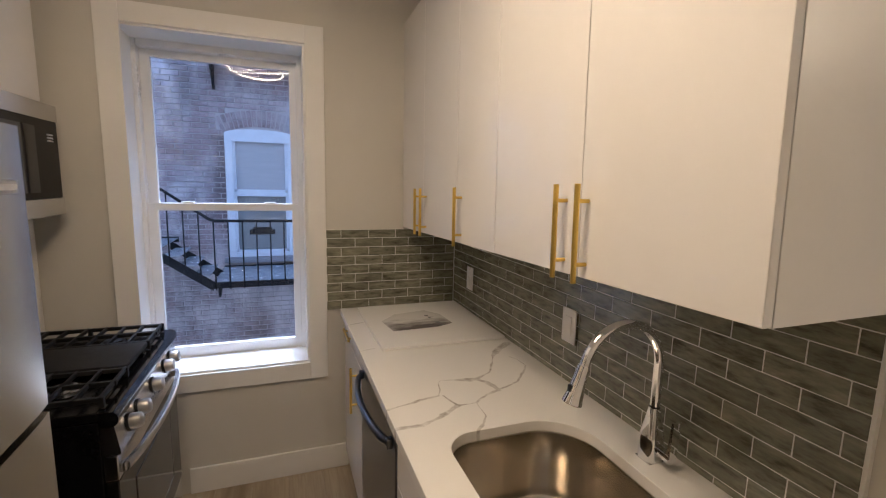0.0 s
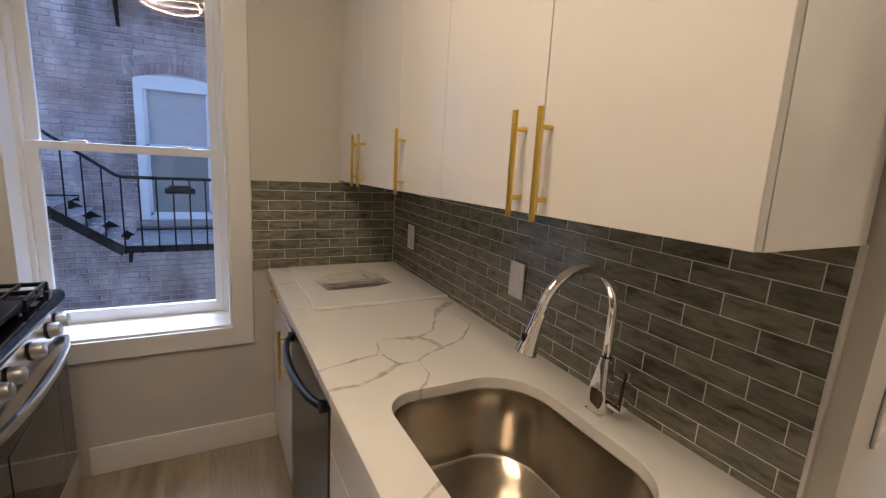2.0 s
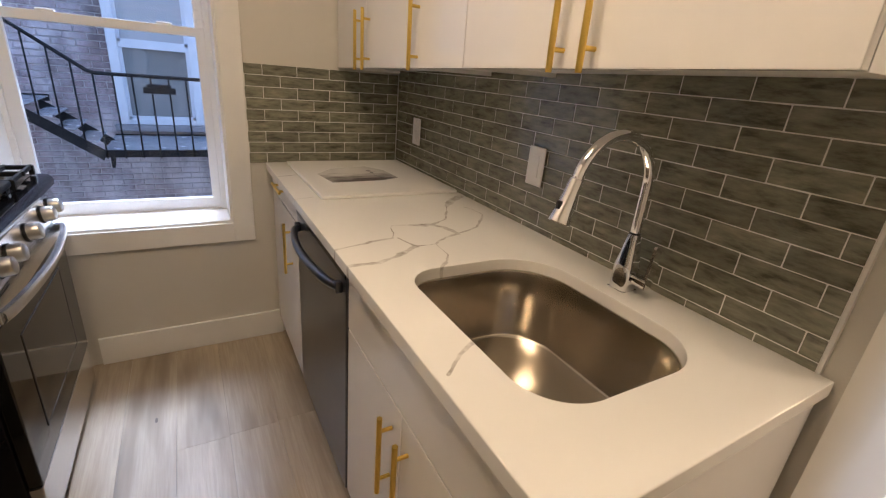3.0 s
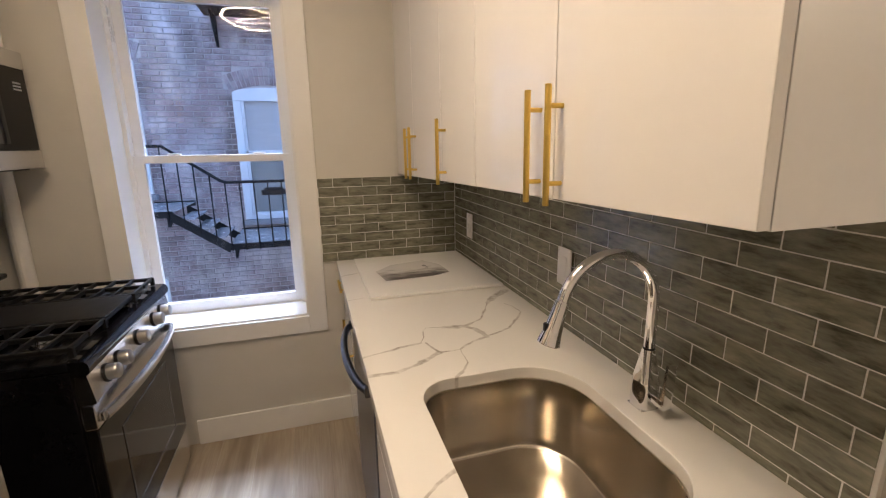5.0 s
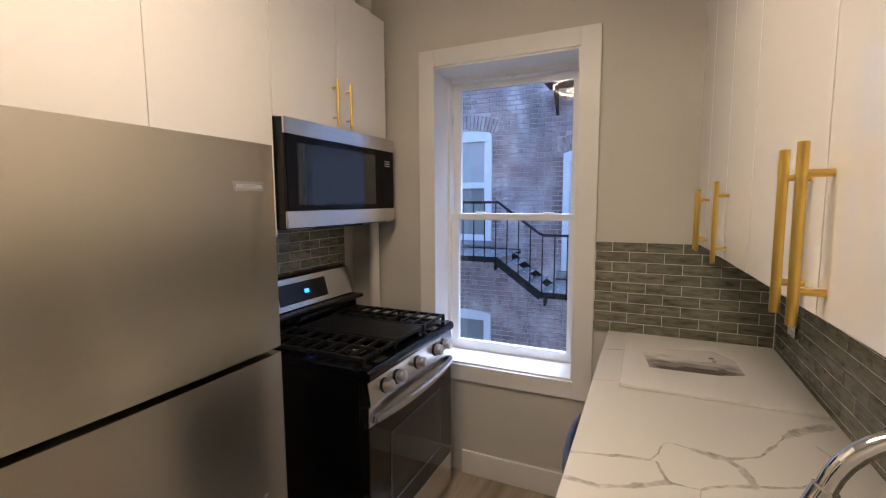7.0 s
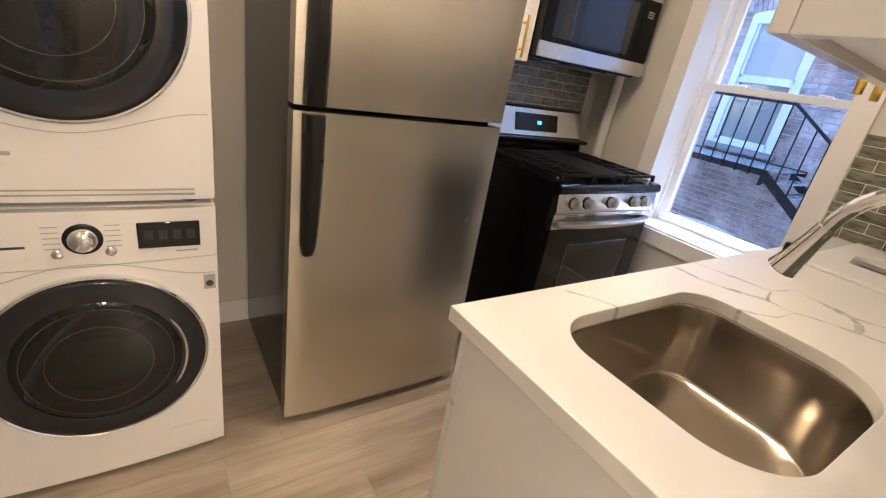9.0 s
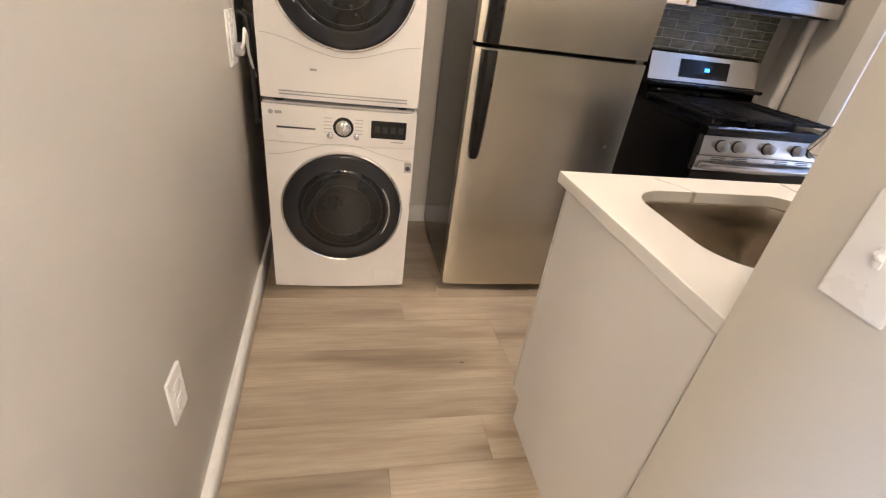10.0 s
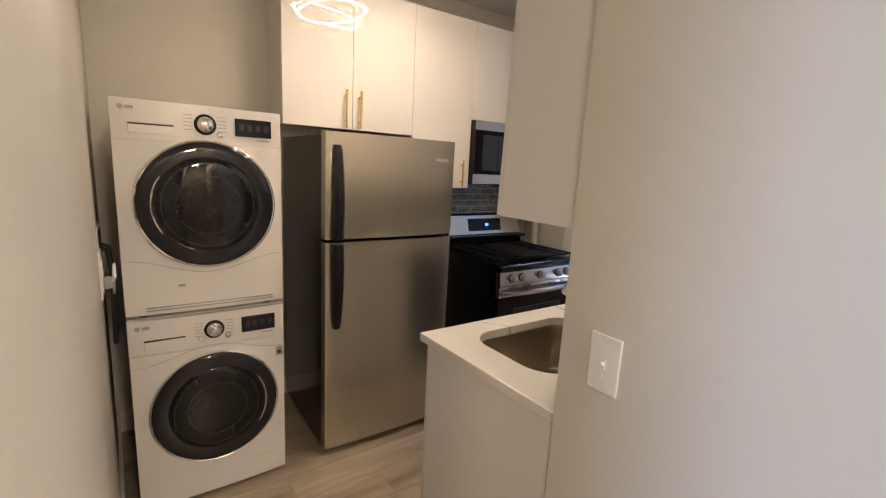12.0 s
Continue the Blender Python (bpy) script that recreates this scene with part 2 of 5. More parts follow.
# Lines of the quartz veins on the worktop: how broad, then (x, y) in metres.
VEINS = (
    (1.1, (0.30, 1.360), (0.373, 1.377), (0.419, 1.390), (0.485, 1.404)),
    (0.5, (0.485, 1.404), (0.506, 1.446), (0.514, 1.490), (0.528, 1.510), (0.594, 1.495)),
    (0.8, (0.500, 1.400), (0.520, 1.335)),
    (1.7, (0.30, 1.250), (0.355, 1.253), (0.385, 1.250), (0.445, 1.275), (0.519, 1.326)),
    (0.45, (0.519, 1.326), (0.586, 1.328), (0.577, 1.242), (0.550, 1.203)),
    (0.9, (0.550, 1.203), (0.524, 1.179), (0.515, 1.140)),
    (1.3, (0.590, 1.331), (0.645, 1.371), (0.692, 1.384)),
    (1.9, (0.585, 1.495), (0.654, 1.482), (0.680, 1.450), (0.692, 1.384)),
    (1.7, (0.654, 1.482), (0.720, 1.518), (0.770, 1.595)),
    (0.9, (0.770, 1.595), (0.806, 1.660)),
    (2.3, (0.806, 1.660), (0.850, 1.712), (0.926, 1.770)),
    (0.9, (0.692, 1.384), (0.784, 1.422), (0.848, 1.490), (0.884, 1.540)),
    (0.5, (0.884, 1.540), (0.881, 1.599), (0.862, 1.635)),
    (0.6, (0.30, 1.850), (0.372, 1.867)),
    (0.8, (0.30, 2.190), (0.392, 2.224)),
    (0.9, (0.33, 0.800), (0.378, 0.842), (0.42, 0.870)),
)


def make_quartz():
    n = Net("white_quartz")
    pos = n.position()
    jog = n.t.nodes.new("ShaderNodeTexNoise")
    jog.inputs["Scale"].default_value, jog.inputs["Detail"].default_value = 16.0, 4.0
    n.link(pos, jog.inputs["Vector"])
    off = n.vec("MULTIPLY", n.vec("SUBTRACT", jog.outputs["Color"], (0.5, 0.5, 0.5)).outputs[0], (0.016, 0.016, 0)).outputs[0]
    flat = n.vec("ADD", n.vec("MULTIPLY", pos, (1, 1, 0)).outputs[0], off).outputs[0]
    least = None
    for broad, *line in VEINS:
        for (ax, ay), (bx, by) in zip(line, line[1:]):
            ba = (bx - ax, by - ay, 0)
            size = ba[0] ** 2 + ba[1] ** 2
            pa = n.vec("SUBTRACT", flat, (ax, ay, 0)).outputs[0]
            h = n.math("DIVIDE", n.vec("DOT_PRODUCT", pa, ba).outputs["Value"], size, True)
            along = n.vec("SCALE", ba)
            n.link(h, along.inputs["Scale"])
            d = n.math("DIVIDE", n.vec("LENGTH", n.vec("SUBTRACT", pa, along.outputs[0]).outputs[0]).outputs["Value"], broad)
            least = d if least is None else n.math("MINIMUM", least, d)
    wide = n.noise(pos, 9.0, 3.0, 0.6)
    width = n.math("ADD", n.math("MULTIPLY", n.math("POWER", n.math("MULTIPLY", wide, 1.7), 3.0), 0.0058), 0.0017)
    inside = n.math("SUBTRACT", 1.0, n.math("DIVIDE", least, width), True)
    inside = n.math("MULTIPLY", n.math("MULTIPLY", inside, 2.6, True), 0.92)
    edge = n.math("MULTIPLY", n.math("SUBTRACT", n.noise(pos, 30.0, 5.0, 0.7), 0.26), 2.4, True)
    col = n.mix(n.math("MULTIPLY", inside, edge), (0.80, 0.785, 0.745), (0.29, 0.26, 0.225))
    cloud = n.noise(pos, 3.0, 4.0)
    col = n.mix(n.math("MULTIPLY", cloud, 0.10), col, (0.70, 0.685, 0.65))
    n.link(col, n.p.inputs["Base Color"])
    n.p.inputs["Roughness"].default_value = 0.24
    n.bump(n.noise(pos, 300, 2.0), 0.02)
    return n.m


def make_brick(name, c1, c2, c3):
    n = Net(name)
    pos = n.position((1, 1, 1), 5.0)
    grit = n.noise(pos, 60, 4.0)
    stain = n.noise(n.position((0.9, 0.9, 0.6)), 1.5, 5.0, 0.68)
    soot = n.noise(n.position((1.0, 1.0, 0.45)), 2.3, 4.0, 0.65)
    col = n.ramp(grit, [(0.3, c1), (0.7, c2)])
    info = n.t.nodes.new("ShaderNodeObjectInfo")
    geo = n.t.nodes.new("ShaderNodeNewGeometry")
    mixr = n.math("ADD", n.math("MULTIPLY", info.outputs["Random"], 0.5), n.math("MULTIPLY", geo.outputs["Random Per Island"], 0.6))
    hsv = n.t.nodes.new("ShaderNodeHueSaturation")
    n.link(n.math("ADD", n.math("MULTIPLY", mixr, 0.7), 0.6), hsv.inputs["Value"])
    n.link(col, hsv.inputs["Color"])
    pale = n.ramp(stain, [(0.44, (0, 0, 0)), (0.62, (0.8, 0.8, 0.8))])
    dirt = n.ramp(soot, [(0.46, (0, 0, 0)), (0.66, (0.7, 0.7, 0.7))])
    n.link(n.mix(dirt, n.mix(pale, hsv.outputs[0], c3), (0.10, 0.078, 0.078)), n.p.inputs["Base Color"])
    n.p.inputs["Roughness"].default_value = 0.85
    n.bump(grit, 0.5, 0.003)
    return n.m


def make_print():
    """The washed-out photograph of a sink printed on the board."""
    n = Net("faded_photo_print")
    pos = n.position()
    sep = n.t.nodes.new("ShaderNodeSeparateXYZ")
    n.link(pos, sep.inputs[0])
    near = n.math("SUBTRACT", 1.0, n.math("MULTIPLY", n.math("SUBTRACT", sep.outputs[1], 2.03), 7.0), True)
    tone = n.math("ADD", n.math("MULTIPLY", n.noise(n.vec("MULTIPLY", pos, (9, 26, 1)).outputs[0], 1.0, 5.0, 0.6), 0.95), n.math("MULTIPLY", near, 0.52))
    away = n.vec("LENGTH", n.vec("MULTIPLY", n.vec("SUBTRACT", pos, (0.625, 2.10, 0)).outputs[0], (5.6, 6.6, 0)).outputs[0]).outputs["Value"]
    tone = n.math("MULTIPLY", tone, n.math("MINIMUM", n.math("SUBTRACT", 1.75, away, True), 1.0))
    n.link(n.ramp(tone, [(0.50, (0.80, 0.79, 0.76)), (0.70, (0.50, 0.48, 0.46)), (0.95, (0.13, 0.115, 0.115))]), n.p.inputs["Base Color"])
    n.p.inputs["Roughness"].default_value = 0.25
    return n.m


TILE, PLANK, QUARTZ, PRINT = make_tile(), make_plank(), make_quartz(), make_print()
BRICK = make_brick("sooty_brick", (0.22, 0.164, 0.174), (0.41, 0.313, 0.324), (0.64, 0.59, 0.605))
MORTAR = surf("sooty_mortar", (0.38, 0.345, 0.35), (0.58, 0.54, 0.545), 4, 0.9, bump=0.5, bscale=60)

# ---- mesh helpers ----
BASE = {}


def mesh_from(bm, material):
    """Rounded faces shade smoothly; creases and the borders of large flat faces stay crisp."""
    bmesh.ops.recalc_face_normals(bm, faces=bm.faces)
    flat = {f for f in bm.faces if len(f.verts) > 4 or (f.calc_area() > 0.0012 and max(abs(c) for c in f.normal) > 0.99999)}
    for f in bm.faces:
        f.smooth = f not in flat
    for e in bm.edges:
        e.smooth = not any(f in flat for f in e.link_faces) and len(e.link_faces) == 2 and e.calc_face_angle(4.0) < radians(35)
    me = bpy.data.meshes.new("mesh")
    bm.to_mesh(me)
    bm.free()
    me.materials.append(material)
    return me


def thing(name, base, label, category, group="", kind=""):
    ob = tagged(new(name), label, category, group, kind)
    ob.location = base
    BASE[ob] = Vector(base)
    return ob


def part(name, bm, material, parent, label=""):
    """One mesh under a thing or a part. The mesh is given in the room's coordinates."""
    b = BASE[parent]
    bmesh.ops.translate(bm, verts=bm.verts, vec=-b)
    ob = tagged(new(name, mesh_from(bm, material)), label)
    ob.parent = parent
    BASE[ob] = b
    return ob


def single(name, bm, material, label, category, kind="", group=""):
    """A thing of one mesh, its origin at the middle of its foot."""
    lo = Vector([min(v.co[i] for v in bm.verts) for i in range(3)])
    hi = Vector([max(v.co[i] for v in bm.verts) for i in range(3)])
    base = Vector(((lo.x + hi.x) / 2, (lo.y + hi.y) / 2, lo.z))
    bmesh.ops.translate(bm, verts=bm.verts, vec=-base)
    ob = tagged(new(name, mesh_from(bm, material)), label, category, group, kind)
    ob.location = base
    BASE[ob] = base
    return ob


def box(lo, hi, r=0.0, bm=None, seg=2):
    bm = bm or bmesh.new()
    size = [b - a for a, b in zip(lo, hi)]
    mid = [(a + b) / 2 for a, b in zip(lo, hi)]
    made = bmesh.ops.create_cube(bm, size=1, matrix=Matrix.LocRotScale(mid, None, size))["verts"]
    if r:
        edges = list({e for v in made for e in v.link_edges})
        bmesh.ops.bevel(bm, geom=edges, offset=min(r, 0.49 * min(size)), segments=seg, profile=0.5, affect="EDGES")
    return bm


def prism(outline, axis, lo, hi, bm=None):
    """A flat outline of two coordinates, in order, drawn out along axis from lo to hi."""
    bm = bm or bmesh.new()

    def at(p, h):
        q = list(p)
        q.insert("xyz".index(axis), h)
        return bm.verts.new(q)

    a, b = [at(p, lo) for p in outline], [at(p, hi) for p in outline]
    bm.faces.new(a[::-1])
    bm.faces.new(b)
    for i in range(len(a)):
        j = (i + 1) % len(a)
        bm.faces.new((a[i], a[j], b[j], b[i]))
    return bm


def tube(points, radius, bm=None, seg=12, cap=True):
    """A round bar along points; radius is one number or one for each point."""
    bm = bm or bmesh.new()
    pts = [Vector(p) for p in points]
    rad = radius if isinstance(radius, (list, tuple)) else [radius] * len(pts)
    rings, side = [], None
    for i, p in enumerate(pts):
        way = (pts[min(i + 1, len(pts) - 1)] - pts[max(i - 1, 0)]).normalized()
        if side is None:
            side = way.orthogonal().normalized()
        side = (side - way * side.dot(way)).normalized()
        up = way.cross(side)
        rings.append([bm.verts.new(p + rad[i] * (math.cos(2 * math.pi * k / seg) * side + math.sin(2 * math.pi * k / seg) * up)) for k in range(seg)])
    for r0, r1 in zip(rings, rings[1:]):
        for k in range(seg):
            bm.faces.new((r0[k], r0[(k + 1) % seg], r1[(k + 1) % seg], r1[k]))
    if cap:
        bm.faces.new(rings[0][::-1])
        bm.faces.new(rings[-1])
    return bm


def lathe(profile, centre, axis, bm=None, seg=48):
    """Turns (distance along axis, radius) pairs round an axis through centre."""
    way = Vector(axis).normalized()
    side = way.orthogonal().normalized()
    up = way.cross(side)
    bm = bm or bmesh.new()
    rings = []
    for h, r in profile:
        c = Vector(centre) + way * h
        if r < 1e-6:
            rings.append([bm.verts.new(c)])
        else:
            rings.append([bm.verts.new(c + r * (math.cos(2 * math.pi * k / seg) * side + math.sin(2 * math.pi * k / seg) * up)) for k in range(seg)])
    for a, b in zip(rings, rings[1:]):
        for k in range(seg):
            j = (k + 1) % seg
            if len(a) == 1 and len(b) == 1:
                continue
            if len(a) == 1:
                bm.faces.new((a[0], b[j], b[k]))
            elif len(b) == 1:
                bm.faces.new((a[k], a[j], b[0]))
            else:
                bm.faces.new((a[k], a[j], b[j], b[k]))
    return bm


def rounded(x0, x1, y0, y1, radii, seg=10):
    """A rectangle's outline with rounded corners, radii from (x0, y0) round anticlockwise."""
    pts = []
    corners = ((x0, y0, 180, 1, 1), (x1, y0, 270, -1, 1), (x1, y1, 0, -1, -1), (x0, y1, 90, 1, -1))
    for (cx, cy, a0, sx, sy), r in zip(corners, radii):
        for k in range(seg + 1):
            a = radians(a0 + 90 * k / seg)
            pts.append((cx + sx * r + r * math.cos(a), cy + sy * r + r * math.sin(a)))
    return pts


def holed(outer, inner, z0, z1, bm=None):
    """A slab with a hole through it: outlines in x and y."""
    bm = bm or bmesh.new()
    loops = {}
    for z in (z0, z1):
        edges = []
        for key, line in (("o", outer), ("i", inner)):
            vs = [bm.verts.new((x, y, z)) for x, y in line]
            loops[key, z] = vs
            edges += [bm.edges.new((vs[k], vs[(k + 1) % len(vs)])) for k in range(len(vs))]
        bmesh.ops.triangle_fill(bm, edges=edges, use_beauty=True)
    for key in "oi":
        a, b = loops[key, z0], loops[key, z1]
        for k in range(len(a)):
            j = (k + 1) % len(a)
            bm.faces.new((a[k], a[j], b[j], b[k]))
    return bm

def hoop(centre, turn, r, profile, seg=64):
    """A closed ring of a small profile of (outwards, upwards) points."""
    bm = bmesh.new()
    rows = []
    for k in range(seg):
        a = 2 * math.pi * k / seg
        rows.append([bm.verts.new(Vector(centre) + turn @ Vector(((r + d) * math.cos(a), (r + d) * math.sin(a), h))) for d, h in profile])
    n = len(profile)
    for k in range(seg):
        p, q = rows[k], rows[(k + 1) % seg]
        for i in range(n):
            bm.faces.new((p[i], p[(i + 1) % n], q[(i + 1) % n], q[i]))
    return bm


# ---- the plan ----
EAST, NORTH, WEST, CEILING, HALL_N, HALL_E = 0.965, 2.50, -1.16, 2.70, 0.508, 5.20
TOP = 0.915
# Doorway out of view, sized for the light that falls into the hall.
DOOR_X0, DOOR_X1, DOOR_TOP = 1.70, 2.62, 2.40


def south(x):
    """The kitchen's long south wall runs a little out of square."""
    return -0.449 + 0.038 * x


# ---- structure ----
WIN_X0, WIN_X1, WIN_Z0, WIN_Z1 = -0.626, 0.152, 0.632, 2.238


def structure():
    tag = dict(kind="structure")

    def wall(name, bm, label, material=WALL, category="wall"):
        return single(name, bm, material, label, category, **tag)

    # north wall with the window's opening, as four blocks round it
    bm = box((WEST - 0.15, NORTH, -0.2), (WIN_X0, NORTH + 0.34, 3.0))
    box((WIN_X1, NORTH, -0.2), (HALL_E + 0.15, NORTH + 0.34, 3.0), bm=bm)
    box((WIN_X0, NORTH, -0.2), (WIN_X1, NORTH + 0.34, WIN_Z0), bm=bm)
    box((WIN_X0, NORTH, WIN_Z1), (WIN_X1, NORTH + 0.34, 3.0), bm=bm)
    wall("wall_north", bm, "greige painted kitchen wall with a window opening")
    wall("wall_east", box((EAST, HALL_N, -0.2), (EAST + 0.12, NORTH, CEILING + 0.1)), "greige painted wall behind the sink worktop")
    wall("wall_hall_north", box((EAST + 0.12, HALL_N, -0.2), (HALL_E, HALL_N + 0.12, CEILING + 0.1)), "greige painted hall wall with a light switch")
    wall("wall_west", prism([(WEST - 0.15, south(WEST) - 0.3), (WEST, south(WEST) - 0.3), (WEST, NORTH), (WEST - 0.15, NORTH)], "z", -0.2, CEILING + 0.1), "greige painted wall behind the appliances")
    # the south wall, with an unseen doorway to an added side room beyond the kitchen
    def strip(xa, xb, za, zb, bm=None):
        return prism([(xa, south(xa)), (xa, south(xa) - 0.12), (xb, south(xb) - 0.12), (xb, south(xb))], "z", za, zb, bm)

    bm = strip(WEST, DOOR_X0, -0.2, CEILING + 0.1)
    strip(DOOR_X1, HALL_E, -0.2, CEILING + 0.1, bm)
    strip(DOOR_X0, DOOR_X1, DOOR_TOP, CEILING + 0.1, bm)
    wall("wall_south", bm, "long greige painted wall beside the laundry machines")
    # Added side room, out of view; its openings cut the light reaching the hall.
    wall("wall_unseen_west", box((DOOR_X0 - 0.22, -2.6, -0.2), (DOOR_X0 - 0.10, -0.52, CEILING)), "plain painted wall of the added unseen side room")
    bm = box((DOOR_X0 - 0.10, -2.72, -0.2), (2.48, -2.6, CEILING))
    box((3.32, -2.72, -0.2), (HALL_E, -2.6, CEILING), 0, bm)
    box((2.48, -2.72, -0.2), (3.32, -2.6, 0.93), 0, bm)
    box((2.48, -2.72, 2.17), (3.32, -2.6, CEILING), 0, bm)
    wall("wall_unseen_south", bm, "plain wall of the added unseen side room, with window opening")
    single("floor_side", box((DOOR_X0 - 0.10, -2.6, -0.2), (HALL_E, -0.36, -0.001)), PLANK, "plain wooden floor of the added unseen side room", "floor", **tag)
    single("ceiling_unseen", box((DOOR_X0 - 0.22, -2.72, CEILING), (HALL_E + 0.15, -0.951, CEILING + 0.1)), CEIL, "plain ceiling of the added unseen side room", "ceiling", **tag)
    bm = box((HALL_E, -2.72, -0.2), (HALL_E + 0.15, HALL_N + 0.12, CEILING + 0.1))
    wall("wall_hall_east", bm, "plain greige wall closing the hall")
    single("ceiling", box((WEST - 0.15, -0.95, CEILING), (HALL_E, NORTH, CEILING + 0.1)), CEIL, "matt off-white painted ceiling", "ceiling", **tag)

    # baseboards
    def board(name, outline, top=0.118):
        bm = prism(outline, "z", 0.002, top)
        single(name, bm, TRIM, "white painted baseboard along the wall", "baseboard", **tag)

    board("baseboard", [(-0.44, NORTH), (-0.44, NORTH - 0.014), (0.345, NORTH - 0.014), (0.345, NORTH)], 0.134)
    board("baseboard", [(WEST + 0.015, south(WEST)), (WEST + 0.015, south(WEST) + 0.014), (DOOR_X0, south(DOOR_X0) + 0.014), (DOOR_X0, south(DOOR_X0))])
    board("baseboard", [(WEST, south(WEST) + 0.015), (WEST + 0.014, south(WEST) + 0.015), (WEST + 0.014, NORTH - 0.02), (WEST, NORTH - 0.02)])
    board("baseboard", [(EAST + 0.001, HALL_N), (HALL_E, HALL_N), (HALL_E, HALL_N - 0.014), (EAST + 0.001, HALL_N - 0.014)])


def window():
    win = thing("window_1", (-0.22, NORTH, WIN_Z0), "white double-hung window in a deep white painted casing", "window", kind="structure")
    y = NORTH
    for name, lo, hi in (
        ("casing", (-0.69, y - 0.018, 0.545), (-0.598, y - 0.001, 2.32)),
        ("casing", (0.150, y - 0.018, 0.545), (0.240, y - 0.001, 2.32)),
        ("casing", (-0.598, y - 0.018, 2.236), (0.150, y - 0.001, 2.32)),
        ("casing", (-0.598, y - 0.018, 0.545), (0.150, y - 0.001, 0.634)),
    ):
        part(name, box(lo, hi, 0.002), TRIM, win, "white painted flat casing board")
    # linings of the deep reveal
    part("reveal", box((WIN_X0, y - 0.004, WIN_Z0), (WIN_X0 + 0.012, y + 0.30, WIN_Z1)), TRIM, win)
    part("reveal", box((WIN_X1 - 0.012, y - 0.004, WIN_Z0), (WIN_X1, y + 0.30, WIN_Z1)), TRIM, win)
    part("reveal", box((WIN_X0 + 0.012, y - 0.004, WIN_Z1 - 0.012), (WIN_X1 - 0.012, y + 0.30, WIN_Z1)), TRIM, win)
    part("window_sill", box((WIN_X0 + 0.012, y - 0.006, WIN_Z0), (WIN_X1 - 0.012, y + 0.215, WIN_Z0 + 0.014), 0.002), TRIM, win, "white painted window sill")
    x0, x1, z0, z1 = WIN_X0 + 0.012, WIN_X1 - 0.012, WIN_Z0 + 0.014, WIN_Z1 - 0.012
    # fixed frame
    bm = box((x0, y + 0.19, z0), (x0 + 0.018, y + 0.30, z1))
    box((x1 - 0.022, y + 0.19, z0), (x1, y + 0.30, z1), bm=bm)
    box((x0 + 0.022, y + 0.19, z1 - 0.03), (x1 - 0.022, y + 0.30, z1), bm=bm)
    box((x0 + 0.022, y + 0.215, z0), (x1 - 0.022, y + 0.30, z0 + 0.012), bm=bm)
    part("window_frame", bm, VINYL, win)

    def sash(name, ya, yb, za, zb, low, top):
        bm = box((x0 + 0.018, ya, za), (x0 + 0.062, yb, zb), 0.002)
        box((x1 - 0.058, ya, za), (x1 - 0.022, yb, zb), 0.002, bm)
        box((x0 + 0.056, ya, za), (x1 - 0.056, yb, za + low), 0.002, bm)
        box((x0 + 0.056, ya, zb - top), (x1 - 0.056, yb, zb), 0.002, bm)
        s = part(name, bm, VINYL, win, "white vinyl window sash")
        g = part("pane", box((x0 + 0.054, (ya + yb) / 2 - 0.002, za + low - 0.004), (x1 - 0.054, (ya + yb) / 2 + 0.002, zb - top + 0.004)), GLASS, s, "clear window glass")
        g.visible_shadow = False
        return s

    low = sash("lower_sash", y + 0.208, y + 0.238, z0 + 0.012, 1.458, 0.045, 0.036)
    sash("upper_sash", y + 0.243, y + 0.273, 1.425, z1 - 0.03, 0.034, 0.036)
    for cx in (-0.42, -0.03):
        part("sash_lock", box((cx - 0.03, y + 0.212, 1.4585), (cx + 0.03, y + 0.236, 1.468), 0.004), VINYL, low, "white sash lock")


# ---- kitchen things ----
def pull(parent, x, y, z0, z1, out):
    """An upright brass bar pull on a face whose outside is towards out (+1 or -1 along x)."""
    bx = x + out * 0.030
    bm = tube([(bx, y, z0), (bx, y, z0 + 0.0006), (bx, y, z0 + 0.0016), (bx, y, z1 - 0.0016), (bx, y, z1 - 0.0006), (bx, y, z1)], [0.0054, 0.0061, 0.0062, 0.0062, 0.0061, 0.0054], seg=28)
    for f in (0.19, 0.83):
        z = z0 + f * (z1 - z0)
        tube([(x - out * 0.0005, y, z), (bx, y, z)], 0.0046, bm, 20)
    return part("handle", bm, GOLD, parent, "brushed brass bar pull handle")


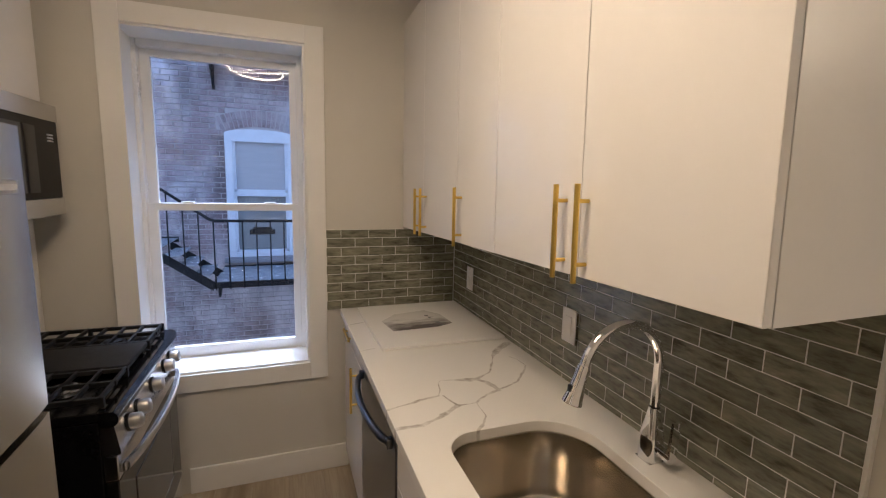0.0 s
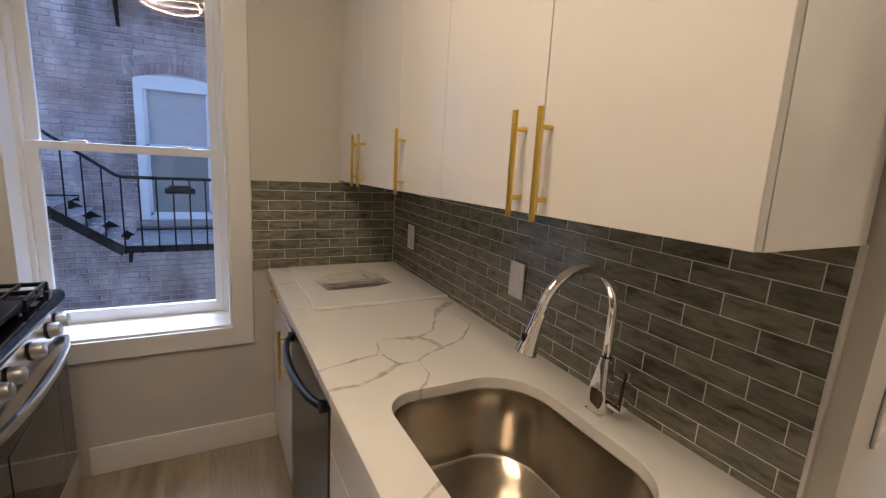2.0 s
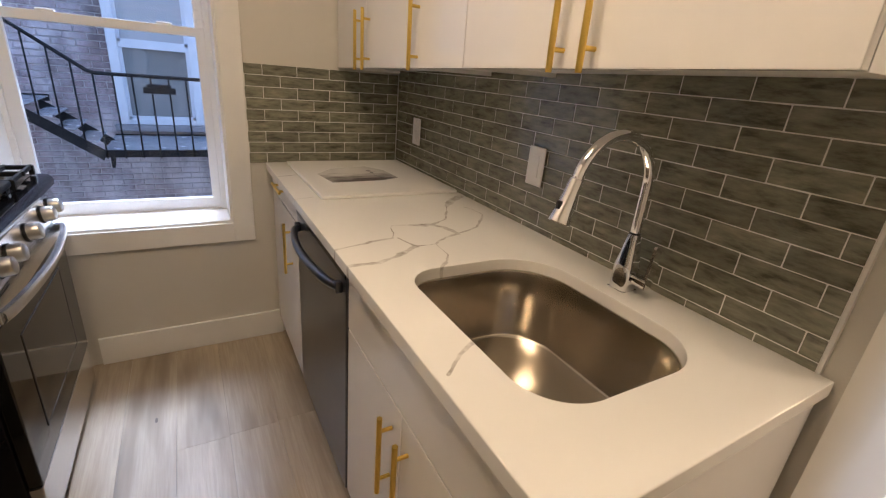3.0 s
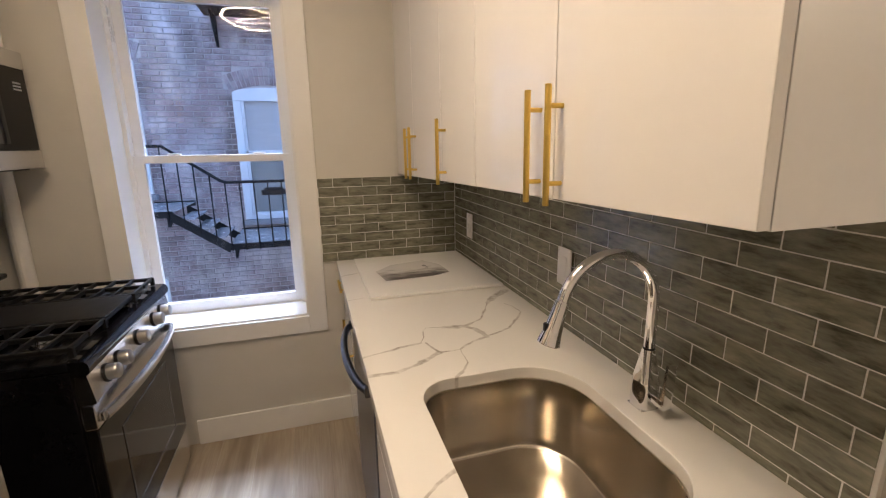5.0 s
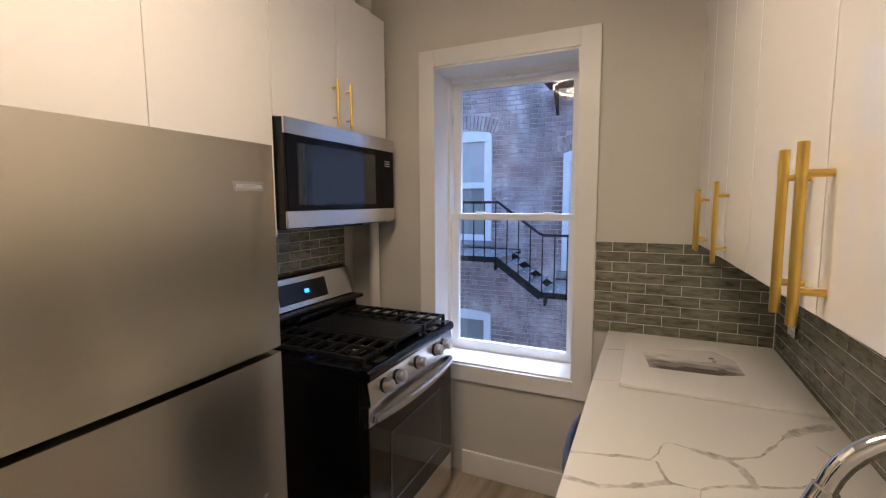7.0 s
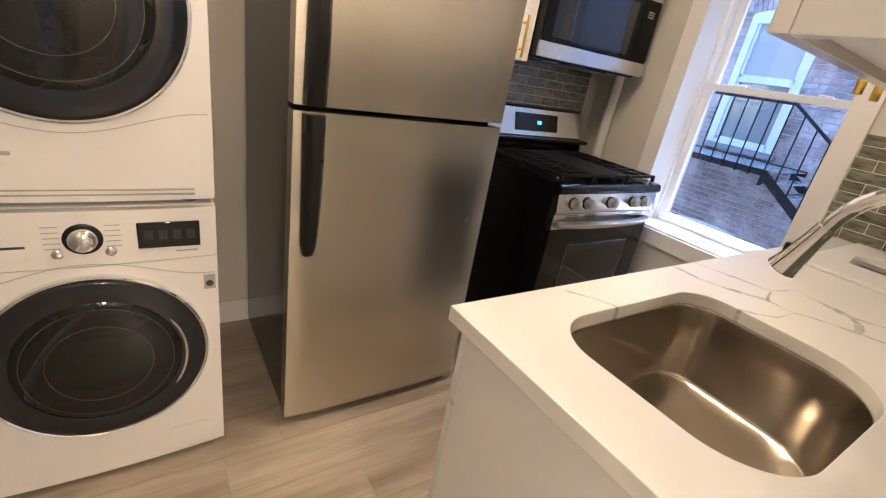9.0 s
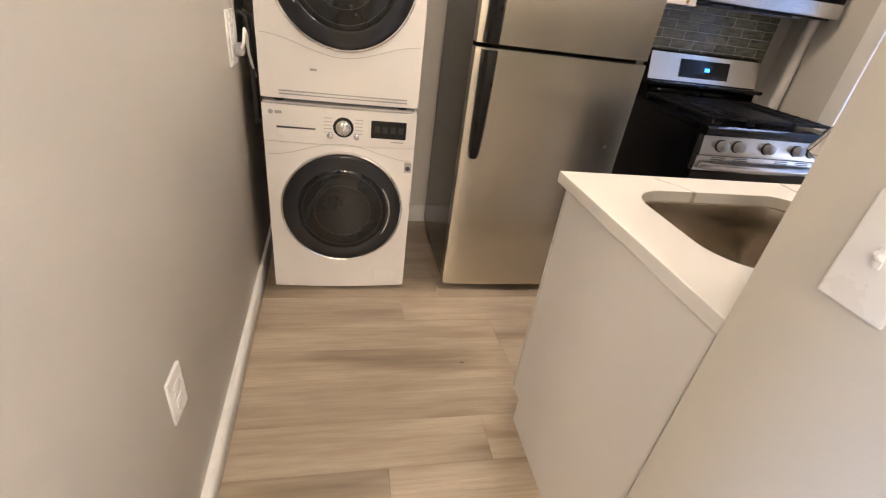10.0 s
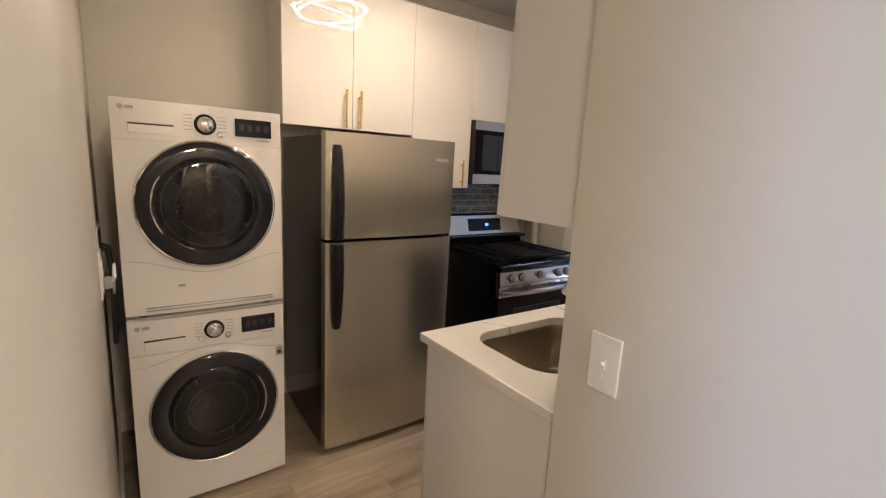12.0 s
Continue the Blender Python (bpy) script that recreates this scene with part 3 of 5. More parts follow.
def wall_cabinet(label, x_wall, x_face, y0, y1, z0, z1, splits, pulls, tilt=0.0, group=""):
    """A wall cabinet with slab doors; splits are the lines between doors, pulls the (y, z0, z1) of handles."""
    out = 1 if x_face > x_wall else -1
    th = 0.019
    back, front = x_wall + out * 0.002, x_face - out * th
    cab = thing("wall_cabinet", (x_wall, (y0 + y1) / 2, z0), label, "cabinet", group)
    t = 0.016
    xa, xb = sorted((back, front - out * 0.0004))
    bx = sorted((back, back + out * 0.006))
    part("side_panel", box((xa, y0 + 0.0005, z0), (xb, y0 + t, z1), 0.001), CARCASS, cab)
    part("side_panel", box((xa, y1 - t, z0), (xb, y1 - 0.0005, z1), 0.001), CARCASS, cab)
    part("bottom_panel", box((xa, y0 + t, z0 + 0.012), (xb, y1 - t, z0 + 0.012 + t)), CARCASS, cab)
    part("top_panel", box((xa, y0 + t, z1 - t), (xb, y1 - t, z1)), CARCASS, cab)
    part("back_panel", box((bx[0], y0 + t, z0 + 0.012 + t), (bx[1], y1 - t, z1 - t)), CARCASS, cab)
    lines = [y0, *splits, y1]
    doors = []
    for a, b in zip(lines, lines[1:]):
        xa, xb = sorted((front, x_face))
        doors.append((a, b, part("door", box((xa, a + 0.0013, z0 + 0.001), (xb, b - 0.0013, z1 - 0.001), 0.0015), LACQUER, cab, "high-gloss white slab door")))
    for y, a, b in pulls:
        for lo, hi, d in doors:
            if lo < y < hi:
                pull(d, x_face, y, a, b, out)
    if tilt:
        cab.rotation_euler = (radians(tilt), 0, 0)
    return cab


def east_wall_cabinets():
    # The run hangs slightly out of level, lower towards the window.
    drop = 0.0265
    tilt = -math.degrees(math.atan(drop))
    bottom = lambda y: 1.399 - drop * (y - 0.54)
    text = "tall glossy white wall cabinet with brass handles above the worktop"
    for y0, y1, splits, pulls in ((0.545, 1.374, [0.957], [1.009, 0.931]), (1.374, 1.70, [], [1.648]), (1.70, 2.488, [2.115], [2.158, 2.072])):
        mid = (y0 + y1) / 2
        z0 = bottom(mid)
        wall_cabinet(text, 0.9555, 0.648, y0, y1, z0, z0 + 1.055, splits, [(y, z0 - 0.008, z0 + 0.206) for y in pulls], tilt, "wall cabinets above the sink worktop")


def west_wall_cabinets():
    face, top = -0.872, 2.492
    grp = "wall cabinets above the cooker and fridge"
    wall_cabinet("glossy white double cabinet with brass handles above the refrigerator", WEST, face, 0.336, 1.140, 1.715, top, [0.735], [(0.69, 1.725, 1.935), (0.777, 1.725, 1.935)], 0, grp)
    wall_cabinet("tall narrow glossy white cabinet between refrigerator and microwave", WEST, face, 1.140, 1.615, 1.390, top, [], [(1.545, 1.402, 1.58)], 0, grp)
    wall_cabinet("glossy white double cabinet with brass handles above the microwave", WEST, face, 1.615, 2.436, 1.862, top, [2.022], [(1.985, 1.872, 2.078), (2.083, 1.872, 2.078)], 0, grp)


SINK_OUT = rounded(0.420, 0.822, 0.657, 1.180, (0.105, 0.125, 0.15, 0.085), 12)


def worktop():
    outer = [(0.308, 0.512), (0.956, 0.522), (0.956, 2.491), (0.308, 2.491)]
    bm = holed(outer, SINK_OUT, TOP - 0.032, TOP)
    ob = single("worktop", bm, QUARTZ, "white quartz worktop with grey-brown veins and a sink cutout", "worktop")
    m = ob.modifiers.new("edge", "BEVEL")
    m.width, m.segments, m.limit_method, m.angle_limit = 0.0022, 2, "ANGLE", radians(60)


def sink():
    ob = thing("kitchen_sink", (0.62, 0.91, 0.66), "brushed stainless steel undermount single-bowl sink", "sink")
    cx, cy = 0.62, 0.912
    bm = bmesh.new()
    zt = TOP - 0.0335
    levels = [(1.04, zt), (0.997, zt), (0.994, zt - 0.004), (0.985, zt - 0.10), (0.976, zt - 0.176), (0.972, zt - 0.187), (0.962, zt - 0.195), (0.947, zt - 0.1995), (0.928, zt - 0.2015), (0.70, zt - 0.206), (0.18, zt - 0.213)]
    rings = []
    for f, z in levels:
        rings.append([bm.verts.new((cx + (x - cx) * f, cy + (y - cy) * f, z)) for x, y in SINK_OUT])
    k = len(SINK_OUT)
    for a, b in zip(rings, rings[1:]):
        for i in range(k):
            bm.faces.new((a[i], a[(i + 1) % k], b[(i + 1) % k], b[i]))
    bm.faces.new(rings[-1])
    bowl = part("bowl", bm, SINK, ob)
    m = bowl.modifiers.new("sheet", "SOLIDIFY")
    m.thickness, m.offset = 0.0015, 1.0
    bm = lathe([(0.0, 0.048), (0.003, 0.046), (0.0035, 0.038), (0.0005, 0.034), (0.0, 0.0)], (cx, cy, zt - 0.2125), (0, 0, 1), seg=32)
    part("drain", bm, CHROME, ob, "chrome basket drain")


def faucet():
    x, y, z = 0.886, 0.932, TOP
    ob = thing("kitchen_faucet", (x, y, z), "polished chrome gooseneck pull-down kitchen faucet", "faucet")
    bm = box((x - 0.0245, y - 0.0245, z), (x + 0.0245, y + 0.0245, z + 0.004), 0.0015)
    part("base_plate", bm, CHROME, ob)
    bm = bmesh.new()
    prof = [(0.0, 0.0250), (0.058, 0.0245), (0.062, 0.0238), (0.098, 0.0185), (0.135, 0.0128)]
    rings = []
    for h, r in prof:
        rings.append([bm.verts.new((x + px, y + py, z + 0.004 + h)) for px, py in rounded(-r, r, -r, r, (0.006 + r * 0.35,) * 4, 4)])
    n = len(rings[0])
    for a, b in zip(rings, rings[1:]):
        for i in range(n):
            bm.faces.new((a[i], a[(i + 1) % n], b[(i + 1) % n], b[i]))
    bm.faces.new(rings[-1])
    bm.faces.new(rings[0][::-1])
    part("body", bm, CHROME, ob)
    r = 0.113
    pts = [(x, y, z + 0.13), (x, y, z + 0.18), (x, y, z + 0.248)]
    for k in range(1, 19):
        a = math.pi * k / 18 * 0.92
        pts.append((x - r + r * math.cos(a), y - 0.004 * k / 18, z + 0.248 + r * math.sin(a)))
    part("neck", tube(pts, 0.0118, seg=18), CHROME, ob)
    part("neck_collar", lathe([(0.0, 0.0128), (0.002, 0.0132), (0.004, 0.0128)], (x, y, z + 0.139), (0, 0, 1), seg=24), BLACKP, ob, "dark seam ring at the neck's foot")
    end, way = Vector(pts[-1]), (Vector(pts[-1]) - Vector(pts[-2])).normalized()
    head = part("spray_head", tube([end, end + way * 0.002, end + way * 0.03, end + way * 0.068, end + way * 0.090, end + way * 0.092], [0.0125, 0.0145, 0.0155, 0.0195, 0.0235, 0.021], seg=20), CHROME, ob, "chrome pull-down spray head")
    c = end + way * 0.06 + Vector((-0.0165, 0, 0))
    part("spray_button", box(c - Vector((0.004, 0.006, 0.016)), c + Vector((0.004, 0.006, 0.016)), 0.003), BLACKP, head, "black spray button")
    bm = box((x - 0.012, y - 0.064, z + 0.028), (x + 0.012, y - 0.018, z + 0.050), 0.003)
    prism([(y - 0.066, z + 0.028), (y - 0.055, z + 0.028), (y - 0.064, z + 0.132), (y - 0.070, z + 0.132)], "x", x - 0.011, x + 0.011, bm)
    part("lever", bm, CHROME, ob, "slim chrome side lever")


def base_cabinet(name, y0, y1, label, parts):
    ob = thing(name, (0.64, (y0 + y1) / 2, 0.0), label, "cabinet", "base cabinets under the worktop")
    t, f = 0.018, 0.352
    side = [(0.41, 0.002), (0.945, 0.002), (0.945, 0.882), (f, 0.882), (f, 0.102), (0.41, 0.102)]
    part("side_panel", prism(side, "y", y0, y0 + t), CARCASS, ob)
    part("side_panel", prism(side, "y", y1 - t, y1), CARCASS, ob)
    part("bottom_panel", box((f, y0 + t, 0.102), (0.945, y1 - t, 0.12)), CARCASS, ob)
    part("toe_kick", box((0.41, y0 + t, 0.002), (0.425, y1 - t, 0.101)), CARCASS, ob)
    part("back_panel", box((0.93, y0 + t, 0.121), (0.945, y1 - t, 0.87)), CARCASS, ob)
    for kind, ya, yb, za, zb, hand in parts:
        d = part(kind, box((0.331, ya + 0.0015, za), (0.350, yb - 0.0015, zb), 0.0015), LACQUER, ob, "high-gloss white slab front")
        if hand == "across":
            mid = (ya + yb) / 2
            bm = tube([(0.301, mid - 0.085, (za + zb) / 2 + 0.03), (0.301, mid + 0.085, (za + zb) / 2 + 0.03)], 0.006, seg=14)
            for s in (-0.055, 0.055):
                tube([(0.3315, mid + s, (za + zb) / 2 + 0.03), (0.301, mid + s, (za + zb) / 2 + 0.03)], 0.0048, bm, 10)
            part("handle", bm, GOLD, d, "brushed brass bar pull handle")
        elif hand:
            pull(d, 0.331, hand, zb - 0.248, zb - 0.032, -1)
    return ob


def base_cabinets():
    base_cabinet("sink_cabinet", 0.532, 1.318, "glossy white sink cabinet with two brass-handled doors", (
        ("false_front", 0.532, 1.318, 0.705, 0.878, None), ("door", 0.532, 0.958, 0.108, 0.700, 0.920), ("door", 0.958, 1.318, 0.108, 0.700, 1.004)))
    base_cabinet("drawer_cabinet", 1.925, 2.482, "glossy white base cabinet with drawer beside the window wall", (
        ("drawer_front", 1.925, 2.482, 0.793, 0.878, "across"), ("door", 1.925, 2.482, 0.108, 0.789, 2.06)))


def dishwasher():
    y0, y1 = 1.322, 1.920
    ob = thing("dishwasher", (0.63, (y0 + y1) / 2, 0), "dark stainless dishwasher with a curved towel-bar handle", "dishwasher")
    part("body", box((0.36, y0 + 0.004, 0.10), (0.93, y1 - 0.004, 0.872), 0.003), DARKSIDE, ob)
    part("toe_panel", box((0.40, y0 + 0.004, 0.004), (0.42, y1 - 0.004, 0.098)), BLACKP, ob, "black toe panel")
    d = part("door", box((0.327, y0 + 0.002, 0.104), (0.358, y1 - 0.002, 0.872), 0.004), SLATE, ob, "dark brushed steel door")
    part("control_strip", box((0.3245, y0 + 0.004, 0.842), (0.3275, y1 - 0.004, 0.870), 0.001), BLACKP, d, "black control strip")
    pts = []
    for k in range(15):
        f = k / 14
        pts.append((0.318 - 0.044 * math.sin(math.pi * f) ** 0.6, y0 + 0.045 + (y1 - y0 - 0.09) * f, 0.806 + 0.006 * math.sin(math.pi * f)))
    bm = tube(pts, 0.0125, seg=14)
    for f in (0, 14):
        box((0.308, pts[f][1] - 0.012, 0.79), (0.3285, pts[f][1] + 0.012, 0.822), 0.004, bm)
    part("handle", bm, SLATE, d, "curved dark steel handle")


def board_on_worktop():
    ob = thing("sample_board", (0.66, 2.13, TOP), "white boxed board with a faded sink photograph on the worktop", "box")
    part("board", box((0.394, 1.822, TOP + 0.001), (0.945, 2.450, TOP + 0.013), 0.003), surf("white_coated_card", (0.80, 0.79, 0.76), (0.83, 0.82, 0.79), 4, 0.3), ob)
    bm = prism([(0.487, 2.015), (0.70, 2.025), (0.785, 2.06), (0.775, 2.21), (0.716, 2.300), (0.55, 2.265), (0.464, 2.17)], "z", TOP + 0.0132, TOP + 0.0136)
    part("photo", bm, PRINT, ob, "faded grey photograph of a sink")
    bm = tube([(0.715, 2.05, TOP + 0.0139), (0.70, 2.12, TOP + 0.0139), (0.708, 2.20, TOP + 0.0139)], 0.0004, seg=6)
    for cx, cy, r in ((0.700, 2.205, 0.010), (0.706, 2.170, 0.007), (0.722, 2.085, 0.013), (0.735, 2.045, 0.009)):
        lathe([(0.0, 0.0), (0.0, r), (0.0003, r), (0.0003, 0.0)], (cx, cy, TOP + 0.0137), (0, 0, 1), bm, 14)
    part("printed_tap", bm, DARKINK, ob, "dark printed tap shape")


def plate_flat(ob, lo, hi, r=0.003):
    return part("cover_plate", box(lo, hi, r), PLATE, ob)


def outlets():
    def rocker(y, z, label):
        x = 0.9475
        ob = thing("wall_outlet", (x, y, z), label, "outlet", "white outlets on the tiled wall")
        plate_flat(ob, (x - 0.006, y - 0.037, z - 0.060), (x, y + 0.037, z + 0.060))
        part("insert", box((x - 0.009, y - 0.0165, z - 0.033), (x - 0.0045, y + 0.0165, z + 0.033), 0.001), PLATE, ob)
        for s in (-0.0485, 0.0485):
            part("screw", lathe([(0.0, 0.003), (0.0008, 0.003), (0.0012, 0.0)], (x - 0.006, y, z + s), (-1, 0, 0), seg=10), PLATE, ob)

    rocker(1.373, 1.118, "white rectangular outlet on the tiled wall behind the faucet")
    rocker(2.232, 1.102, "white rectangular outlet on the tiled wall near the corner")
    # toggle switch in the hall
    x, y, z = 1.0925, HALL_N, 1.115
    ob = thing("light_switch", (x, y, z), "white toggle light switch with a plain square plate", "switch")
    plate_flat(ob, (x - 0.0395, y - 0.007, z - 0.068), (x + 0.0395, y, z + 0.068), 0.004)
    bm = box((x - 0.0055, y - 0.009, z - 0.012), (x + 0.0055, y - 0.0065, z + 0.012), 0.001)
    tube([(x, y - 0.008, z), (x, y - 0.017, z + 0.007)], [0.0045, 0.0032], bm, 8)
    part("toggle", bm, PLATE, ob, "white toggle lever")
    for s in (-0.03, 0.03):
        part("screw", lathe([(0.0, 0.0032), (0.0008, 0.0032), (0.0012, 0.0)], (x, y - 0.007, z + s), (0, -1, 0), seg=10), PLATE, ob)
    # low outlet on the south wall
    x, z = 0.665, 0.492
    y = south(x)
    ob = thing("low_outlet", (x, y, z), "white outlet low on the painted hall wall", "outlet")
    plate_flat(ob, (x - 0.038, y - 0.002, z - 0.06), (x + 0.038, y + 0.0065, z + 0.06))
    for s in (-0.02, 0.02):
        part("insert", box((x - 0.016, y + 0.006, z + s - 0.014), (x + 0.016, y + 0.0085, z + s + 0.014), 0.004), PLATE, ob)
    # dryer outlet with its plug and cord
    x, z = -0.315, 1.09
    y = south(x)
    ob = thing("dryer_outlet", (x, y, z), "square white outlet plate with a plugged cord beside the dryer", "outlet")
    plate_flat(ob, (x - 0.055, y - 0.002, z - 0.085), (x + 0.055, y + 0.007, z + 0.085), 0.003)
    part("insert", box((x - 0.03, y + 0.006, z - 0.06), (x + 0.03, y + 0.010, z + 0.05), 0.003), PLATE, ob)
    part("plug", box((x - 0.032, y + 0.009, z - 0.055), (x + 0.012, y + 0.037, z - 0.015), 0.008), GREYINK, ob, "grey plug")
    part("cord", tube([(x + 0.0, y + 0.030, z - 0.035), (x + 0.02, y + 0.045, z - 0.01), (x - 0.02, y + 0.043, z + 0.03), (x - 0.06, y + 0.04, z + 0.01), (x - 0.09, y + 0.035, z - 0.05), (x - 0.22, y + 0.028, z - 0.16)], 0.005, seg=8), PLATE, ob, "white power cord")
    x = -0.50
    y = south(x)
    ob = thing("laundry_box", (x, y, 1.145), "white laundry valve box on the wall beside the machines", "valve box")
    bm = box((x - 0.10, y - 0.002, 1.04), (x + 0.10, y + 0.006, 1.25), 0.002)
    part("frame", bm, PLATE, ob)
    # Flat panel on the frame; the box's inner shade is its dark colour.
    part("recess_shade", box((x - 0.08, y + 0.0045, 1.06), (x + 0.08, y + 0.0068, 1.23)), DARKGAP, ob, "flat dark panel standing in for the recess shade")
    for dx in (-0.04, 0.04):
        part("hose", tube([(x + dx, y + 0.006, 1.16), (x + dx, y + 0.03, 1.15), (x + dx - 0.02, y + 0.035, 1.05), (x + dx - 0.06, y + 0.03, 0.75)], 0.009, seg=8), DARKGAP, ob, "black rubber hose")


def refrigerator():
    y0, y1, xf = 0.400, 1.136, -0.385
    ob = thing("refrigerator", (-0.78, (y0 + y1) / 2, 0), "stainless top-freezer refrigerator with long black handles", "refrigerator")
    part("body", box((-1.12, y0 + 0.004, 0.03), (-0.462, y1 - 0.004, 1.655), 0.006), DARKSIDE, ob, "charcoal painted cabinet")
    part("kick_grille", box((-0.47, y0 + 0.012, 0.012), (-0.432, y1 - 0.012, 0.075), 0.003), BLACKP, ob, "black kick grille")
    for name, z0, z1 in (("freezer_door", 1.158, 1.668), ("fridge_door", 0.040, 1.142)):
        bulge = []
        for k in range(17):
            f = k / 16
            bulge.append((xf - 0.010 + 0.012 * math.sin(math.pi * f) ** 0.55, y0 + (y1 - y0) * f))
        outline = [(-0.452, y0), *bulge, (-0.452, y1)]
        d = part(name, prism(outline, "z", z0, z1), STEEL, ob, "brushed stainless door")
        part("gasket", box((-0.4605, y0 + 0.008, z0 + 0.008), (-0.4522, y1 - 0.008, z1 - 0.008)), BLACKP, d, "black door gasket")
        up = name == "freezer_door"
        za, zb = (z0 + 0.004, 1.607) if up else (0.706, z1 - 0.004)
        hy = 0.452
        bm = bmesh.new()
        rows = []
        for k in range(15):
            f = k / 14
            g = f if up else 1 - f
            z = za + (zb - za) * f
            wide = 0.030 - 0.008 * g
            lift = 0.020 + 0.042 * math.sin(math.pi * min(1, 0.12 + 0.88 * g)) ** 0.7
            if g > 0.93:
                wide *= 0.75
            x = xf - 0.002
            ring = [(x - 0.004, hy - wide), (x + lift * 0.7, hy - wide * 0.9), (x + lift, hy - wide * 0.45), (x + lift, hy + wide * 0.45), (x + lift * 0.7, hy + wide * 0.9), (x - 0.004, hy + wide)]
            rows.append([bm.verts.new((px, py, z)) for px, py in ring])
        for a, b in zip(rows, rows[1:]):
            for i in range(6):
                bm.faces.new((a[i], a[(i + 1) % 6], b[(i + 1) % 6], b[i]))
        bm.faces.new(rows[0][::-1])
        bm.faces.new(rows[-1])
        part("handle", bm, BLACKP, d, "long tapered black handle")
    part("badge", box((xf - 0.006, 1.008, 1.553), (xf + 0.0005, 1.094, 1.577), 0.001), STEELH, ob, "small bright nameplate")
    part("badge_print", box((xf + 0.0004, 1.014, 1.560), (xf + 0.0012, 1.088, 1.569)), GREYINK, ob)
    part("hinge_cover", box((-0.475, y1 - 0.060, 1.6555), (-0.435, y1 - 0.015, 1.672), 0.005), PLATE, ob, "white hinge cover")
    part("lock_dot", lathe([(0.0, 0.006), (0.002, 0.005), (0.0025, 0.0)], (xf - 0.001, 1.06, 0.79), (1, 0, 0), seg=14), STEELH, ob)
    for x in (-1.05, -0.50):
        for y in (y0 + 0.06, y1 - 0.06):
            part("foot", lathe([(0.0, 0.018), (0.031, 0.018)], (x, y, 0.0), (0, 0, 1), seg=14), BLACKP, ob)


SEGMENT = surf("unlit_segments", (0.025, 0.025, 0.026), (0.035, 0.035, 0.036), 30, 0.2)


def laundry(kind, z0, z1, cz, label):
    y0, y1, xf = -0.400, 0.203, -0.397
    cy = -0.092
    dry = kind == "dryer"
    ob = thing(kind, (-0.68, (y0 + y1) / 2, z0), label, "washing machine" if not dry else "dryer", "stacked laundry machines")
    part("body", box((-0.96, y0, z0 + 0.012), (xf - 0.028, y1, z1), 0.008, seg=3), ENAMEL, ob)
    # bowed front panel
    bow = [(xf - 0.012 + 0.013 * math.sin(math.pi * k / 14) ** 0.8, y0 + 0.002 + (y1 - y0 - 0.004) * k / 14) for k in range(15)]
    split = z1 - 0.150
    part("front_panel", prism([(xf - 0.027, y0 + 0.002), *bow, (xf - 0.027, y1 - 0.002)], "z", z0 + 0.020, split - 0.001), ENAMEL, ob, "white bowed front panel")
    ctl = part("control_panel", prism([(xf - 0.027, y0 + 0.002), *bow, (xf - 0.027, y1 - 0.002)], "z", split + 0.001, z1 - 0.004), ENAMEL, ob, "white control panel")
    f = xf
    # porthole
    ring = part("door_ring", lathe([(-0.004, 0.236), (0.008, 0.250), (0.014, 0.2495), (0.018, 0.246), (0.0205, 0.238), (0.0225, 0.220), (0.0240, 0.200), (0.0235, 0.190), (0.018, 0.184)], (f, cy, cz), (1, 0, 0), seg=72), RINGM, ob, "dark grey door ring")
    part("chrome_trim", lathe([(-0.008, 0.2585), (0.010, 0.2590), (0.015, 0.2575), (0.018, 0.2535), (0.016, 0.2495), (0.010, 0.2490)], (f, cy, cz), (1, 0, 0), seg=72), CHROME, ring, "thin chrome rim")
    part("door_glass", lathe([(0.016, 0.192), (0.021, 0.186), (0.0245, 0.165), (0.028, 0.12), (0.030, 0.06), (0.0305, 0.0)], (f, cy, cz), (1, 0, 0), seg=64), PORTHOLE, ring, "smoked glass porthole")
    for r, h in ((0.168, 0.0236), (0.118, 0.0279)):
        part("drum_rim", hoop((f + h, cy, cz), Euler((0, radians(90), 0)).to_matrix(), r, [(-0.0012, -0.0012), (0.0012, -0.0012), (0.0008, 0.0008), (-0.0008, 0.0008)]), RIMM, ring, "faint grey rim of the drum in the glass")
    seam = [(f + 0.0012 - 0.013 * (1 - math.sin(math.pi * (0.02 + 0.96 * k / 24)) ** 0.8), y0 + 0.012 + (y1 - y0 - 0.024) * k / 24, (cz - 0.262 if dry else split - 0.012) + (0.030 * math.cos(math.pi * (k / 12 - 1)) - 0.012) * (-1 if dry else 1)) for k in range(25)]
    part("panel_seam", tube(seam, 0.0009, seg=6), GREYINK, ob, "fine curved moulding line")
    side = -1 if dry else 1
    arc = [(f + 0.0275, cy + side * 0.20 * math.cos(a), cz + 0.20 * math.sin(a)) for a in [radians(-34 + 68 * k / 12) for k in range(13)]]
    part("door_grip", tube(arc, [0.0015] + [0.0045] * 11 + [0.0015], seg=8), CHROME, ring, "slim chrome door grip")
    # controls
    zk = z1 - 0.075
    kn = part("dial", lathe([(-0.004, 0.040), (0.004, 0.040), (0.006, 0.037), (0.006, 0.029)], (f - 0.001, -0.092, zk), (1, 0, 0), seg=40), BLACKP, ctl, "black dial collar")
    part("dial_cap", lathe([(0.004, 0.031), (0.017, 0.0295), (0.023, 0.026), (0.0265, 0.019), (0.0285, 0.009), (0.029, 0.0)], (f - 0.001, -0.092, zk), (1, 0, 0), seg=40), CHROME, ctl, "silver dial cap")
